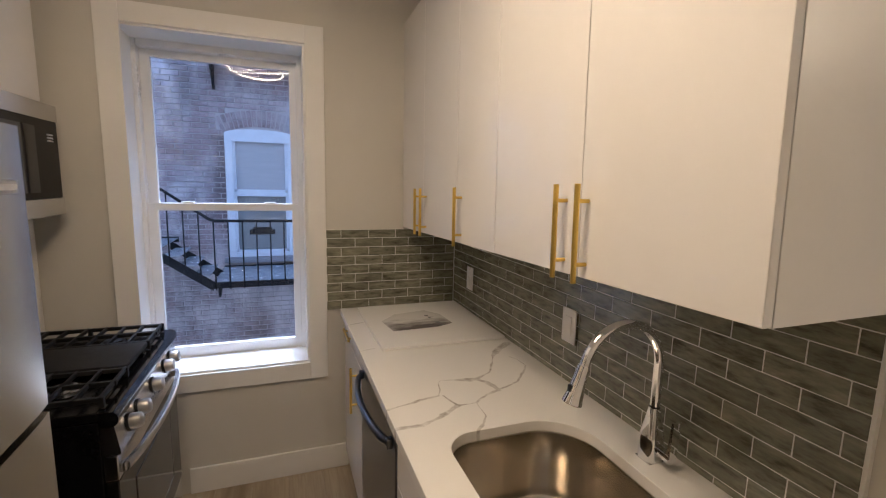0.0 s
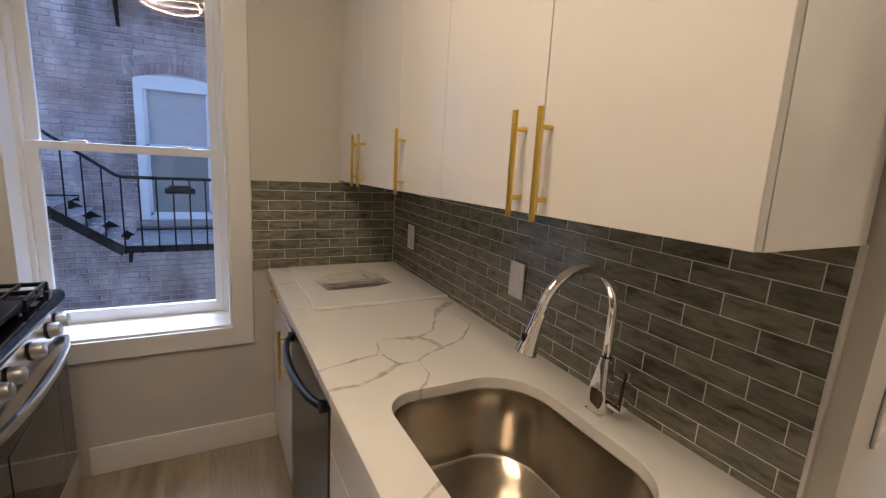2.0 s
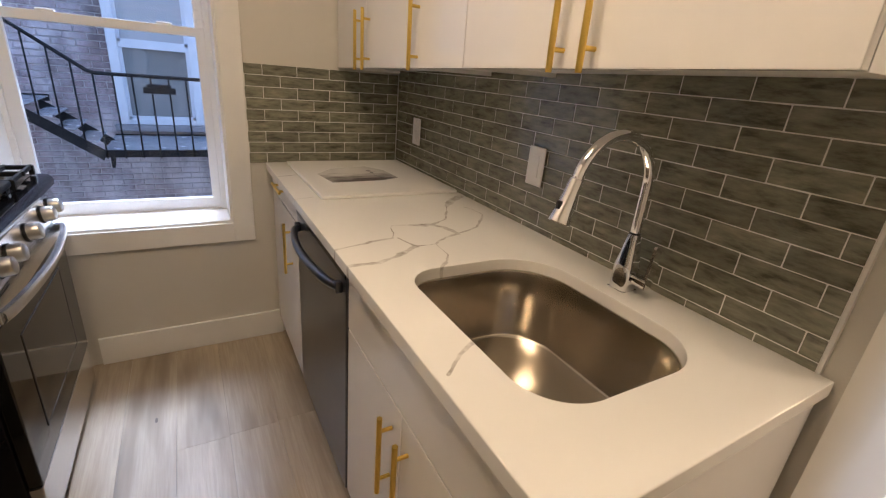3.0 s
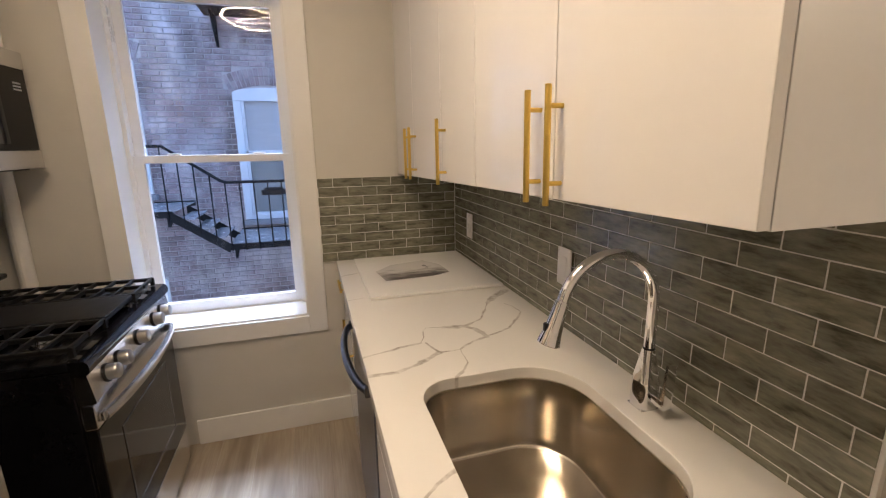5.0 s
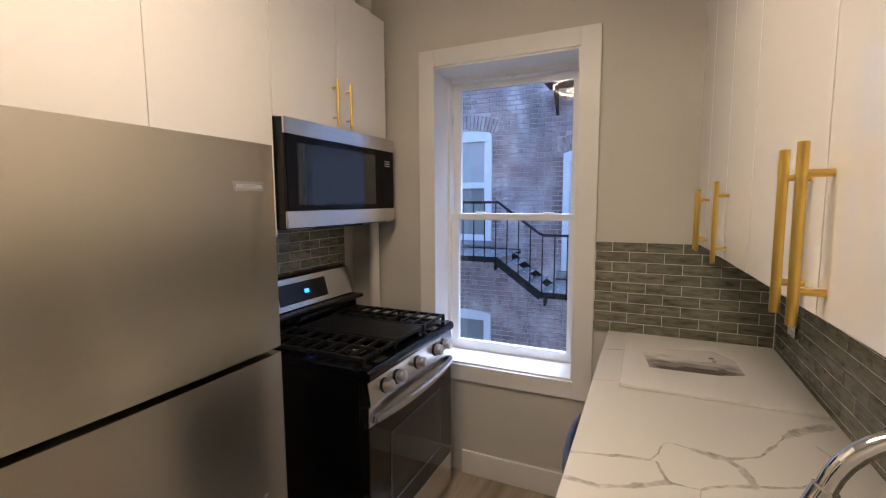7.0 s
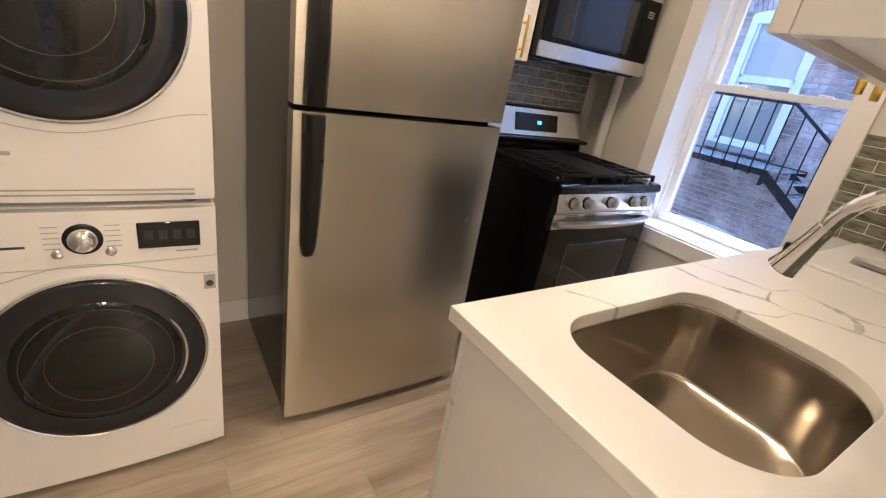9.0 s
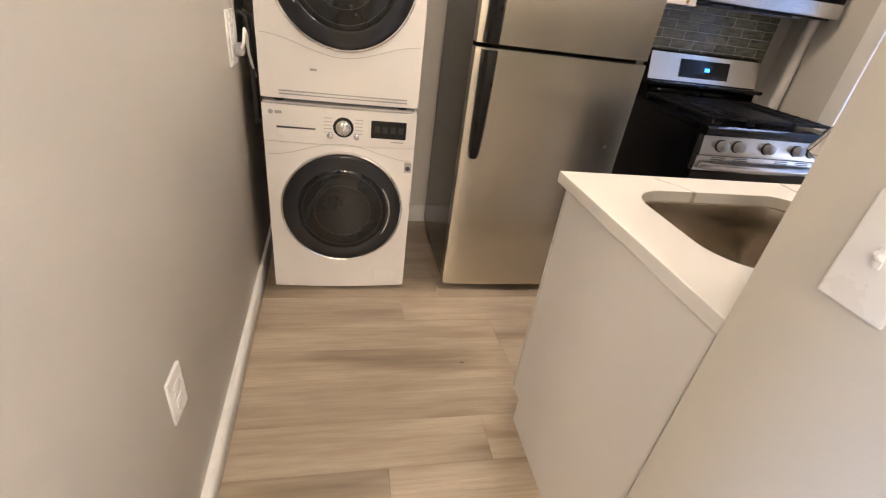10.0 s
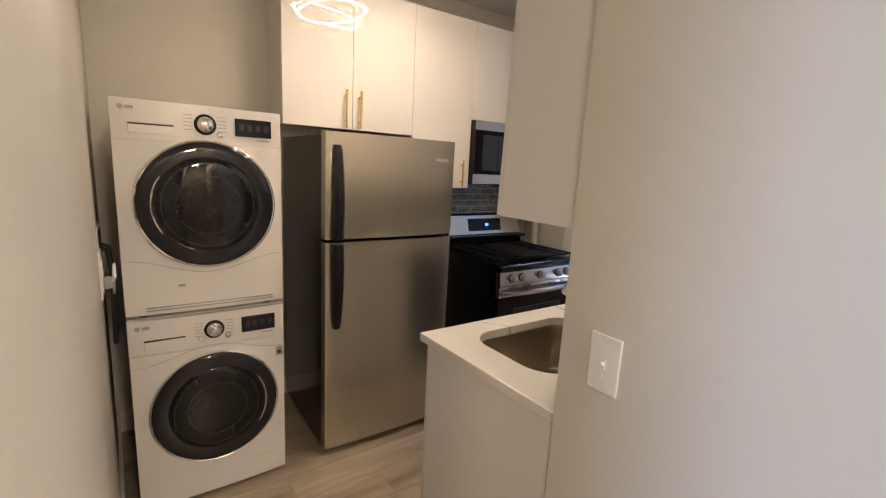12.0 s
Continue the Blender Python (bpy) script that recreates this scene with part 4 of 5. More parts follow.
    part("dial_mark", box((f + 0.0235, -0.0945, zk - 0.020), (f + 0.0300, -0.0895, zk + 0.020), 0.001), STEELH, ctl)
    part("display", box((f - 0.006, 0.017, zk - 0.036), (f + 0.0025, 0.160, zk + 0.036), 0.003), DGLASS, ctl, "black display window")
    for k in range(4):
        part("display_digit", box((f + 0.0026, 0.032 + 0.032 * k, zk - 0.012), (f + 0.0030, 0.052 + 0.032 * k, zk + 0.015)), SEGMENT, ctl)
    part("detergent_drawer", box((f - 0.006, -0.346, zk - 0.050), (f + 0.0005, -0.200, zk - 0.018), 0.002), ENAMEL, ctl, "white detergent drawer pull")
    # Raised dark strip in place of the slot's shade; nothing is cut in.
    part("drawer_slot_shade", box((f - 0.005, -0.346, zk - 0.0175), (f + 0.0008, -0.200, zk - 0.012)), DARKGAP, ctl, "dark strip standing in for the drawer slot shade")
    for dy in (-0.052, 0.052) if not dry else (0.052,):
        part("button", lathe([(0.0, 0.013), (0.005, 0.012), (0.007, 0.008), (0.007, 0.0)], (f, -0.092 + dy, zk - 0.036), (1, 0, 0), seg=24), CHROME, ctl, "round chrome button")
    for k in range(5):
        for y in (-0.168, -0.048):
            part("dial_print", box((f + 0.0002, y, zk + 0.032 - 0.014 * k), (f + 0.0009, y + 0.032, zk + 0.0345 - 0.014 * k)), GREYINK, ctl)
    part("logo_disc", lathe([(0.0, 0.009), (0.0012, 0.009), (0.0012, 0.0)], (f - 0.004, -0.365, zk + 0.042), (1, 0, 0), seg=18), GREYINK, ctl, "small grey round logo")
    part("logo_bar", box((f - 0.004, -0.350, zk + 0.036), (f - 0.002, -0.325, zk + 0.048)), GREYINK, ctl)
    part("small_print", box((f + 0.0002, 0.10, zk - 0.050), (f + 0.0008, 0.152, zk - 0.046)), GREYINK, ctl)
    if dry:
        for k in range(2):
            part("vent_slot", box((f - 0.004, y0 + 0.07, z0 + 0.035 + 0.012 * k), (f + 0.0012, y1 - 0.05, z0 + 0.039 + 0.012 * k)), GREYINK, ob, "thin vent slot")
        part("door_tab", box((f + 0.0, -0.215, z0 + 0.128), (f + 0.004, -0.190, z0 + 0.137), 0.002), GREYINK, ob)
    else:
        part("sticker", box((f - 0.003, 0.163, cz + 0.180), (f - 0.0005, 0.193, cz + 0.225)), GREYINK, ob, "small grey square sticker")
        part("sticker_mark", lathe([(0.0, 0.010), (0.001, 0.010), (0.001, 0.0)], (f - 0.0006, 0.178, cz + 0.198), (1, 0, 0), seg=16), DARKINK, ob)
        part("filter_flap", box((f - 0.0005, 0.05, z0 + 0.045), (f + 0.0015, 0.165, z0 + 0.125), 0.001), ENAMEL, ob, "white filter flap")
    for x in (-0.90, -0.47):
        for y in (y0 + 0.06, y1 - 0.06):
            part("foot", lathe([(0.0, 0.02), (0.0125, 0.02)], (x, y, z0), (0, 0, 1), seg=14), BLACKP, ob)


def gas_range():
    y0, y1, xf = 1.592, 2.352, -0.462
    ob = thing("gas_range", (-0.8, (y0 + y1) / 2, 0), "black and stainless gas range with cast-iron grates", "cooker")
    part("body", box((-1.13, y0, 0.02), (xf - 0.02, y1, 0.885), 0.004), BLACK, ob, "black enamelled side panels")
    top = part("cooktop", box((-1.06, y0 - 0.002, 0.886), (xf - 0.021, y1 + 0.002, 0.914), 0.004, seg=2), BLACK, ob, "black enamel cooktop")
    lip = [(xf - 0.0205, 0.868), (xf + 0.020, 0.868), (xf + 0.028, 0.876), (xf + 0.030, 0.892), (xf + 0.026, 0.904), (xf + 0.016, 0.912), (xf - 0.0205, 0.914)]
    part("front_lip", prism(lip, "y", y0 - 0.002, y1 + 0.002), GLOSSBLACK, ob, "glossy black rounded cooktop lip")
    # sloping control panel
    pan = part("control_panel", prism([(xf - 0.0195, 0.775), (xf + 0.026, 0.775), (xf + 0.028, 0.782), (xf + 0.016, 0.866), (xf - 0.0195, 0.866)], "y", y0 + 0.003, y1 - 0.003), STEELH, ob, "brushed steel knob panel")
    for y in (1.700, 1.795, 1.970, 2.150, 2.245):
        k = part("knob_collar", lathe([(0.0, 0.030), (0.006, 0.029), (0.007, 0.024)], (xf + 0.021, y, 0.822), (1, 0, 0.14), seg=28), BLACKP, pan)
        part("knob", lathe([(0.005, 0.0255), (0.030, 0.0245), (0.036, 0.0225), (0.038, 0.019), (0.0385, 0.0)], (xf + 0.021, y, 0.822), (1, 0, 0.14), seg=12), KNOBM, pan, "round steel burner knob")
    # oven door
    d = part("oven_door", box((xf - 0.018, y0 + 0.004, 0.205), (xf + 0.016, y1 - 0.004, 0.690), 0.004), OVENGLASS, ob, "black glass oven door")
    part("oven_window", box((xf + 0.0155, y0 + 0.16, 0.30), (xf + 0.0175, y1 - 0.15, 0.60), 0.001), surf("oven_window_glass", (0.018, 0.017, 0.015), (0.028, 0.026, 0.023), 4, 0.06, rvar=0.01), d, "grey oven window")
    for lo, hi in (((y0 + 0.150, 0.292), (y0 + 0.160, 0.608)), ((y1 - 0.150, 0.292), (y1 - 0.140, 0.608)), ((y0 + 0.160, 0.292), (y1 - 0.150, 0.300)), ((y0 + 0.160, 0.600), (y1 - 0.150, 0.608))):
        part("window_trim", box((xf + 0.0158, lo[0], lo[1]), (xf + 0.0186, hi[0], hi[1]), 0.0008), RIMM, d, "thin grey line round the oven window")
    band = part("door_band", box((xf - 0.018, y0 + 0.004, 0.692), (xf + 0.018, y1 - 0.004, 0.770), 0.003), STEELH, ob, "brushed steel door band with vent slots")
    for c in (1.72, 1.85, 2.10, 2.23):
        for k in range(2):
            part("vent_slot", box((xf + 0.0175, c - 0.04, 0.750 + 0.009 * k), (xf + 0.0186, c + 0.04, 0.754 + 0.009 * k)), DARKINK, band)
    pts = [(xf + 0.030 + 0.034 * math.sin(math.pi * k / 16) ** 0.7, y0 + 0.03 + (y1 - y0 - 0.06) * k / 16, 0.722) for k in range(17)]
    bm = bmesh.new()
    rows = [[bm.verts.new((x + dx, y, z + dz)) for dx, dz in ((-0.008, -0.016), (0.004, -0.016), (0.009, -0.008), (0.009, 0.008), (0.004, 0.016), (-0.008, 0.016))] for x, y, z in pts]
    for a, b in zip(rows, rows[1:]):
        for i in range(6):
            bm.faces.new((a[i], a[(i + 1) % 6], b[(i + 1) % 6], b[i]))
    bm.faces.new(rows[0])
    bm.faces.new(rows[-1])
    for p in (pts[0], pts[-1]):
        box((xf + 0.0175, p[1] - 0.012, 0.708), (xf + 0.032, p[1] + 0.012, 0.736), 0.003, bm)
    part("oven_handle", bm, STEELH, ob, "curved steel oven handle")
    part("drawer", box((xf - 0.018, y0 + 0.004, 0.035), (xf + 0.014, y1 - 0.004, 0.200), 0.004), STEELH, ob, "brushed steel storage drawer")
    # burners and grates
    for cx, cy, r in ((-0.62, 1.76, 0.05), (-0.62, 2.19, 0.045), (-0.92, 1.76, 0.04), (-0.92, 2.19, 0.04), (-0.77, 1.975, 0.045)):
        part("burner", lathe([(0.0, r), (0.010, r * 0.95), (0.011, r * 0.72), (0.018, r * 0.70), (0.020, r * 0.62), (0.020, 0.0)], (cx, cy, 0.918), (0, 0, 1), None, 28), IRON if r < 0.05 else STEELH, ob, "gas burner with cap")
    for ya, yb in ((y0 + 0.02, 1.845), (2.10, y1 - 0.02)):
        bm = bmesh.new()
        xa, xb, z = -1.02, xf - 0.010, 0.936
        for y in (ya, yb - 0.014):
            box((xa, y, z), (xb, y + 0.014, z + 0.014), 0.002, bm)
        for k in range(9):
            x = xa + (xb - xa - 0.014) * k / 8
            box((x, ya, z + 0.001), (x + 0.009, yb, z + 0.016), 0.002, bm)
        ym = (ya + yb) / 2
        box((xa, ym - 0.006, z + 0.001), (xb, ym + 0.006, z + 0.016), 0.002, bm)
        for x in (xa, (xa + xb) / 2, xb - 0.014):
            for y in (ya, yb - 0.014):
                box((x, y, 0.918), (x + 0.014, y + 0.014, z + 0.002), 0, bm)
        part("grate", bm, IRON, ob, "cast-iron burner grate")
    bm = box((-1.0, 1.852, 0.932), (xf - 0.015, 2.093, 0.952), 0.006)
    for x in (-0.98, -0.50):
        for y in (1.87, 2.06):
            box((x, y, 0.918), (x + 0.015, y + 0.015, 0.945), 0, bm)
    part("griddle", bm, IRON, ob, "black centre griddle plate")
    # backguard
    back = part("backguard", prism([(-1.13, 0.886), (-1.03, 0.886), (-1.035, 1.00), (-1.055, 1.012), (-1.095, 1.165), (-1.13, 1.175)], "y", y0 + 0.01, y1 - 0.01), BLACK, ob, "black backguard")
    face = [(-1.0545, 1.020), (-1.0505, 1.021), (-1.0905, 1.164), (-1.0945, 1.163)]
    part("backguard_face", prism(face, "y", y0 + 0.012, y1 - 0.012), STEELH, back, "brushed steel backguard face")
    face = [(-1.0555, 1.045), (-1.0530, 1.046), (-1.0785, 1.140), (-1.0810, 1.139)]
    part("clock_panel", prism(face, "y", 1.80, 2.13), DGLASS, back, "black clock panel")
    bm = prism([(-1.0615, 1.084), (-1.0605, 1.0845), (-1.0650, 1.1015), (-1.0660, 1.1010)], "y", 1.965, 1.995)
    part("clock_light", bm, BLUE, back, "lit blue clock digits")
    part("back_ledge", box((-1.06, y0 + 0.002, 0.995), (-0.985, y1 - 0.002, 1.016), 0.006), BLACK, back, "black rear ledge")
    for x in (-1.05, -0.55):
        for y in (y0 + 0.06, y1 - 0.06):
            part("foot", lathe([(0.0, 0.02), (0.021, 0.02)], (x, y, 0.0), (0, 0, 1), seg=14), BLACKP, ob)


def microwave():
    y0, y1, z0, z1, xf = 1.622, 2.436, 1.412, 1.8605, -0.828
    ob = thing("microwave", ((WEST + xf) / 2, (y0 + y1) / 2, z0), "stainless and black over-range microwave under a cabinet", "microwave")
    part("body", box((WEST + 0.002, y0 + 0.002, z0 + 0.004), (xf - 0.045, y1 - 0.002, z1), 0.003), BLACKP, ob)
    part("door", box((xf - 0.044, y0, z0 + 0.012), (xf - 0.004, y1, z1 - 0.002), 0.004), BLACKP, ob, "black door frame")
    part("door_glass", box((xf - 0.006, y0 + 0.012, z0 + 0.082), (xf, y1 - 0.002, z1 - 0.066), 0.001), BLACK, ob, "glossy black door glass")
    part("viewing_window", box((xf - 0.001, y0 + 0.07, z0 + 0.105), (xf + 0.0008, y1 - 0.18, z1 - 0.095), 0.0004), surf("microwave_window", (0.008, 0.009, 0.012), (0.012, 0.013, 0.017), 3, 0.03, rvar=0.01, spec=0.7), ob, "grey viewing window")
    part("top_band", box((xf - 0.006, y0, z1 - 0.066), (xf + 0.004, y1, z1 - 0.002), 0.002), STEELH, ob, "brushed steel top band")
    part("bottom_band", box((xf - 0.006, y0, z0 + 0.012), (xf + 0.006, y1, z0 + 0.081), 0.003), STEELH, ob, "brushed steel bottom band")
    for k in range(3):
        part("key_print", box((xf + 0.0002, 2.345, 1.738 - 0.012 * k), (xf + 0.0009, 2.395, 1.744 - 0.012 * k)), GREYINK, ob)
    part("grease_filter", box((-1.05, 1.75, z0 - 0.004), (-0.92, 2.30, z0 + 0.006)), GREYINK, ob, "grey grease filter")
    part("task_lens", box((-0.90, 1.85, z0 - 0.003), (-0.875, 2.2, z0 + 0.006)), BLACKP, ob)


def pipes():
    bm = tube([(-0.975, 2.448, 0.0), (-0.975, 2.448, 1.86)], 0.030, seg=20)
    single("riser_pipe", bm, PIPEP, "painted vertical heating riser pipe in the corner", "pipe")
    ob = thing("ceiling_pipes", (-1.02, 2.40, 2.4925), "cream painted pipes rising above the wall cabinets", "pipe")
    part("pipe", tube([(-1.0, 2.30, 2.4925), (-1.0, 2.30, CEILING)], 0.034, seg=18), PIPEP, ob)
    pts = [(-1.0, 2.425, 2.4925), (-1.0, 2.425, 2.55), (-1.0, 2.435, 2.60), (-0.99, 2.45, 2.66), (-0.985, 2.455, CEILING)]
    part("elbow_pipe", tube(pts, 0.040, seg=18), PIPEP, ob)
    part("coupling", tube([(-1.0, 2.427, 2.565), (-0.9985, 2.433, 2.60)], 0.047, seg=18), PIPEP, ob)


def ring_lamp():
    x, y, z = LAMP
    ob = thing("ceiling_lamp", (x, y, CEILING), "ceiling lamp of two interlocking glowing rings", "lamp")
    part("canopy", lathe([(0.0, 0.0), (0.0, 0.05), (-0.02, 0.05), (-0.024, 0.046), (-0.024, 0.0)], (x, y, CEILING), (0, 0, 1), seg=32), TRIM, ob)
    for k, (cx, tiltx, tilty, r) in enumerate(((-0.06, 7, 5, 0.23), (0.06, -8, -5, 0.23))):
        turn = Euler((radians(tiltx), radians(tilty), 0)).to_matrix()
        pts = [Vector((x + cx, y, z)) + turn @ Vector((r * math.cos(2 * math.pi * i / 56), r * math.sin(2 * math.pi * i / 56), 0)) for i in range(57)]
        part("channel", hoop((x + cx, y, z), turn, r, [(-0.011, 0.002), (0.011, 0.002), (0.011, 0.020), (-0.011, 0.020)]), TRIM, ob, "slim white ring housing")
        part("light_ring", hoop((x + cx, y, z), turn, r, [(-0.009, 0.0), (0.009, 0.0), (0.009, 0.0018), (-0.009, 0.0018)]), DIFF, ob, "glowing white ring strip")
        part("stem", tube([pts[14] + Vector((0, 0, 0.02)), (x + cx * 0.4, y + 0.02, CEILING - 0.022)], 0.002, seg=6), CHROME, ob)
        part("stem", tube([pts[42] + Vector((0, 0, 0.02)), (x + cx * 0.4, y - 0.02, CEILING - 0.022)], 0.002, seg=6), CHROME, ob)


# Body of an added fill lamp; neither of the two is ever in view.
def flush_fill_lamp(name, where, label):
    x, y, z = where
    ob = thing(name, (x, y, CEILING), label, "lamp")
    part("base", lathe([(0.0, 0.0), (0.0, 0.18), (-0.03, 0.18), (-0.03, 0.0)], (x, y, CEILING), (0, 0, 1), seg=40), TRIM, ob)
    part("diffuser", lathe([(-0.031, 0.0), (-0.031, 0.172), (-0.055, 0.165), (-0.062, 0.0)], (x, y, CEILING), (0, 0, 1), seg=40), FILLDIFF, ob)


# ---- outside ----
XY = 7.0


def sash_window(parent, x0, x1, z0, z1, arch, blind):
    """A white double-hung window in the brick wall across the alley."""
    w = part("window", box((x0 + 0.06, XY + 0.045, z0 + 0.03), (x1 - 0.06, XY + 0.05, z1 - 0.02)), XPANE, parent, "dark pane of a white sash window")
    t = 0.095
    bm = box((x0, XY - 0.02, z0), (x0 + t, XY + 0.06, z1 - 0.101), 0.004)
    box((x1 - t, XY - 0.02, z0), (x1, XY + 0.06, z1 - 0.101), 0.004, bm)
    box((x0 + t, XY - 0.02, z0), (x1 - t, XY + 0.06, z0 + 0.06), 0.004, bm)
    mid = (x0 + x1) / 2
    head = [(x0, z1 - 0.10), (x1, z1 - 0.10)] + [(mid + (x1 - mid) * math.cos(a), z1 + arch * math.sin(a)) for a in [math.pi * k / 12 for k in range(13)]]
    prism([(p[0], p[1]) for p in head], "y", XY - 0.02, XY + 0.058, bm)
    part("frame", bm, XWHITE, w, "white painted arched frame")
    zm = z0 + (z1 - z0) * 0.52
    bm = box((x0 + t, XY + 0.0, zm - 0.03), (x1 - t, XY + 0.04, zm + 0.03), 0.003)
    for a, b in ((z0 + 0.06, zm - 0.03), (zm + 0.03, z1 - 0.10)):
        box((x0 + t, XY + 0.008, a), (x0 + t + 0.035, XY + 0.04, b), 0.002, bm)
        box((x1 - t - 0.035, XY + 0.008, a), (x1 - t, XY + 0.04, b), 0.002, bm)
        box((x0 + t, XY + 0.008, a), (x1 - t, XY + 0.04, a + 0.035), 0.002, bm)
    part("sash", bm, XWHITE, w)
    if blind:
        part("blind", box((x0 + t + 0.035, XY + 0.036, zm + 0.03), (x1 - t - 0.035, XY + 0.043, z1 - 0.10)), BLIND, w, "pale pulled-down blind")
    part("sill", box((x0 - 0.05, XY - 0.09, z0 - 0.075), (x1 + 0.05, XY + 0.05, z0 - 0.002), 0.006), STONE, w, "stone window sill")


OPENINGS = ((-0.69, 0.21, 0.49, 2.20, 0.07, True), (-2.68, -1.785, 0.90, 2.56, 0.06, True), (-2.68, -1.785, -2.0, -0.30, 0.06, False), (-0.69, 0.21, -2.45, -0.80, 0.07, False))


def opposite_building():
    ob = thing("brick_building", (-0.5, XY + 0.5, -3.2), "sooty old brick apartment wall across the alley", "building")
    bm = bmesh.new()
    xs = [-9.0, -2.68, -1.785, -0.69, 0.21, 9.0]
    cols = {(-2.68, -1.785): [o for o in OPENINGS if o[0] == -2.68], (-0.69, 0.21): [o for o in OPENINGS if o[0] == -0.69]}
    for a, b in zip(xs, xs[1:]):
        zs = [-3.2]
        for o in sorted(cols.get((a, b), []), key=lambda o: o[2]):
            zs += [o[2], o[3]]
        zs.append(5.0)
        for lo, hi in zip(zs[::2], zs[1::2]):
            box((a, XY + 0.004, lo), (b, XY + 0.40, hi), 0, bm)
    box((-9, XY + 0.40, -3.2), (9, XY + 0.45, 5.0), 0, bm)
    wall = part("wall", bm, MORTAR, ob, "sooty mortar and brick wall")
    part("cornice", box((-9, XY - 0.12, 5.0), (9, XY + 0.45, 5.25), 0.02), STONE, ob)
    for o in OPENINGS:
        sash_window(ob, *o)
    return wall


def fire_escape():
    yf, yb = 5.80, 6.90
    ob = thing("fire_escape", (-0.5, 6.4, -0.2), "black iron fire escape with short stairs and railing", "fire escape")

    def platform(x0, x1, z):
        bm = box((x0, yf, z - 0.06), (x1, yf + 0.03, z + 0.012), 0.003)
        box((x0, yb, z - 0.06), (x1, yb + 0.03, z + 0.012), 0.003, bm)
        part("edge_bar", bm, FIRE, ob)
        bm = bmesh.new()
        n = 12
        for k in range(n):
            y = yf + 0.035 + (yb - yf - 0.04) * k / n
            box((x0, y, z - 0.012), (x1, y + (yb - yf) / n * 0.82, z), 0, bm)
        part("platform_slats", bm, TREAD, ob, "wet grey steel slats")
        for x in (x0 + 0.06, x1 - 0.06):
            bm = prism([(yf + 0.04, z - 0.061), (yf + 0.04, z - 0.17), (yf + 0.07, z - 0.17), (yf + 0.32, z - 0.061)], "x", x - 0.012, x + 0.012)
            part("bracket", bm, FIRE, ob)

    zl, zu, xl, xu = 0.372, 0.79, -0.75, -1.29
    platform(xl, 1.6, zl)
    platform(-3.2, xu, zu)
    for y in (yf, yf + 0.72):
        bm = prism([(xu - 0.02, zu + 0.01), (xu - 0.02, zu - 0.10), (xl, zl - 0.085), (xl + 0.03, zl + 0.01)], "y", y - 0.012, y + 0.012)
        part("stringer", bm, FIRE, ob)
    for k in range(3):
        f = (k + 0.75) / 3.6
        x, z = xu + (xl - xu) * f, zu + (zl - zu) * f
        part("tread", box((x - 0.075, yf + 0.013, z - 0.012), (x + 0.10, yf + 0.705, z + 0.006), 0.002), TREAD, ob, "wet steel stair tread")
    rail = [(-3.2, 1.515), (-1.30, 1.515), (-0.76, 1.125), (-0.70, 1.105), (1.6, 1.095)]

    def height(pairs, x):
        for (xa, za), (xb, zb) in zip(pairs, pairs[1:]):
            if xa <= x <= xb:
                return za + (zb - za) * (x - xa) / (xb - xa)
        return pairs[-1][1]

    foot = [(-3.2, zu), (xu, zu - 0.04), (xl, zl - 0.03), (1.6, zl)]
    part("hand_rail", tube([(x, yf - 0.005, z) for x, z in rail], 0.017, seg=10), FIRE, ob)
    x = -3.15
    while x < 1.55:
        part("baluster", tube([(x, yf - 0.005, height(foot, x) - 0.04), (x, yf - 0.005, height(rail, x))], 0.0085, seg=6), FIRE, ob)
        x += 0.152
    bm = box((-0.335, yf - 0.045, 0.945), (-0.055, yf - 0.016, 1.005), 0.008)
    box((-0.30, yf - 0.042, 1.0), (-0.09, yf - 0.018, 1.035), 0.012, bm)
    part("rail_box", bm, FIRE, ob, "black iron box hung on the railing")
    # platform of the storey above
    bm = box((-0.9, 6.35, 3.12), (1.8, 6.95, 3.17))
    part("upper_platform", bm, FIRE, ob)
    part("upper_bracket", prism([(XY, 3.12), (XY, 2.76), (6.95, 2.76), (6.62, 3.12)], "x", -0.80, -0.775), FIRE, ob)


def alley():
    single("ground", box((-400, -400, -3.4), (400, 400, -3.2)), CONCRETE, "grey concrete alley ground", "ground", kind="structure")
    bm = box((-4.0, NORTH + 0.345, -3.2), (WIN_X0 - 0.03, NORTH + 0.45, 4.0))
    box((WIN_X1 + 0.03, NORTH + 0.345, -3.2), (5.0, NORTH + 0.45, 4.0), 0, bm)
    box((WIN_X0 - 0.03, NORTH + 0.345, -3.2), (WIN_X1 + 0.03, NORTH + 0.45, WIN_Z0 - 0.02), 0, bm)
    box((WIN_X0 - 0.03, NORTH + 0.345, WIN_Z1 + 0.02), (WIN_X1 + 0.03, NORTH + 0.45, 4.0), 0, bm)
    single("facade", bm, MORTAR, "sooty masonry outer face of the kitchen wall", "facade", kind="structure")
    single("lower_storey", box((WEST - 0.15, -2.72, -3.2), (HALL_E + 0.15, NORTH + 0.33, -0.205)), MORTAR, "plain masonry storey below the kitchen", "building", kind="structure")


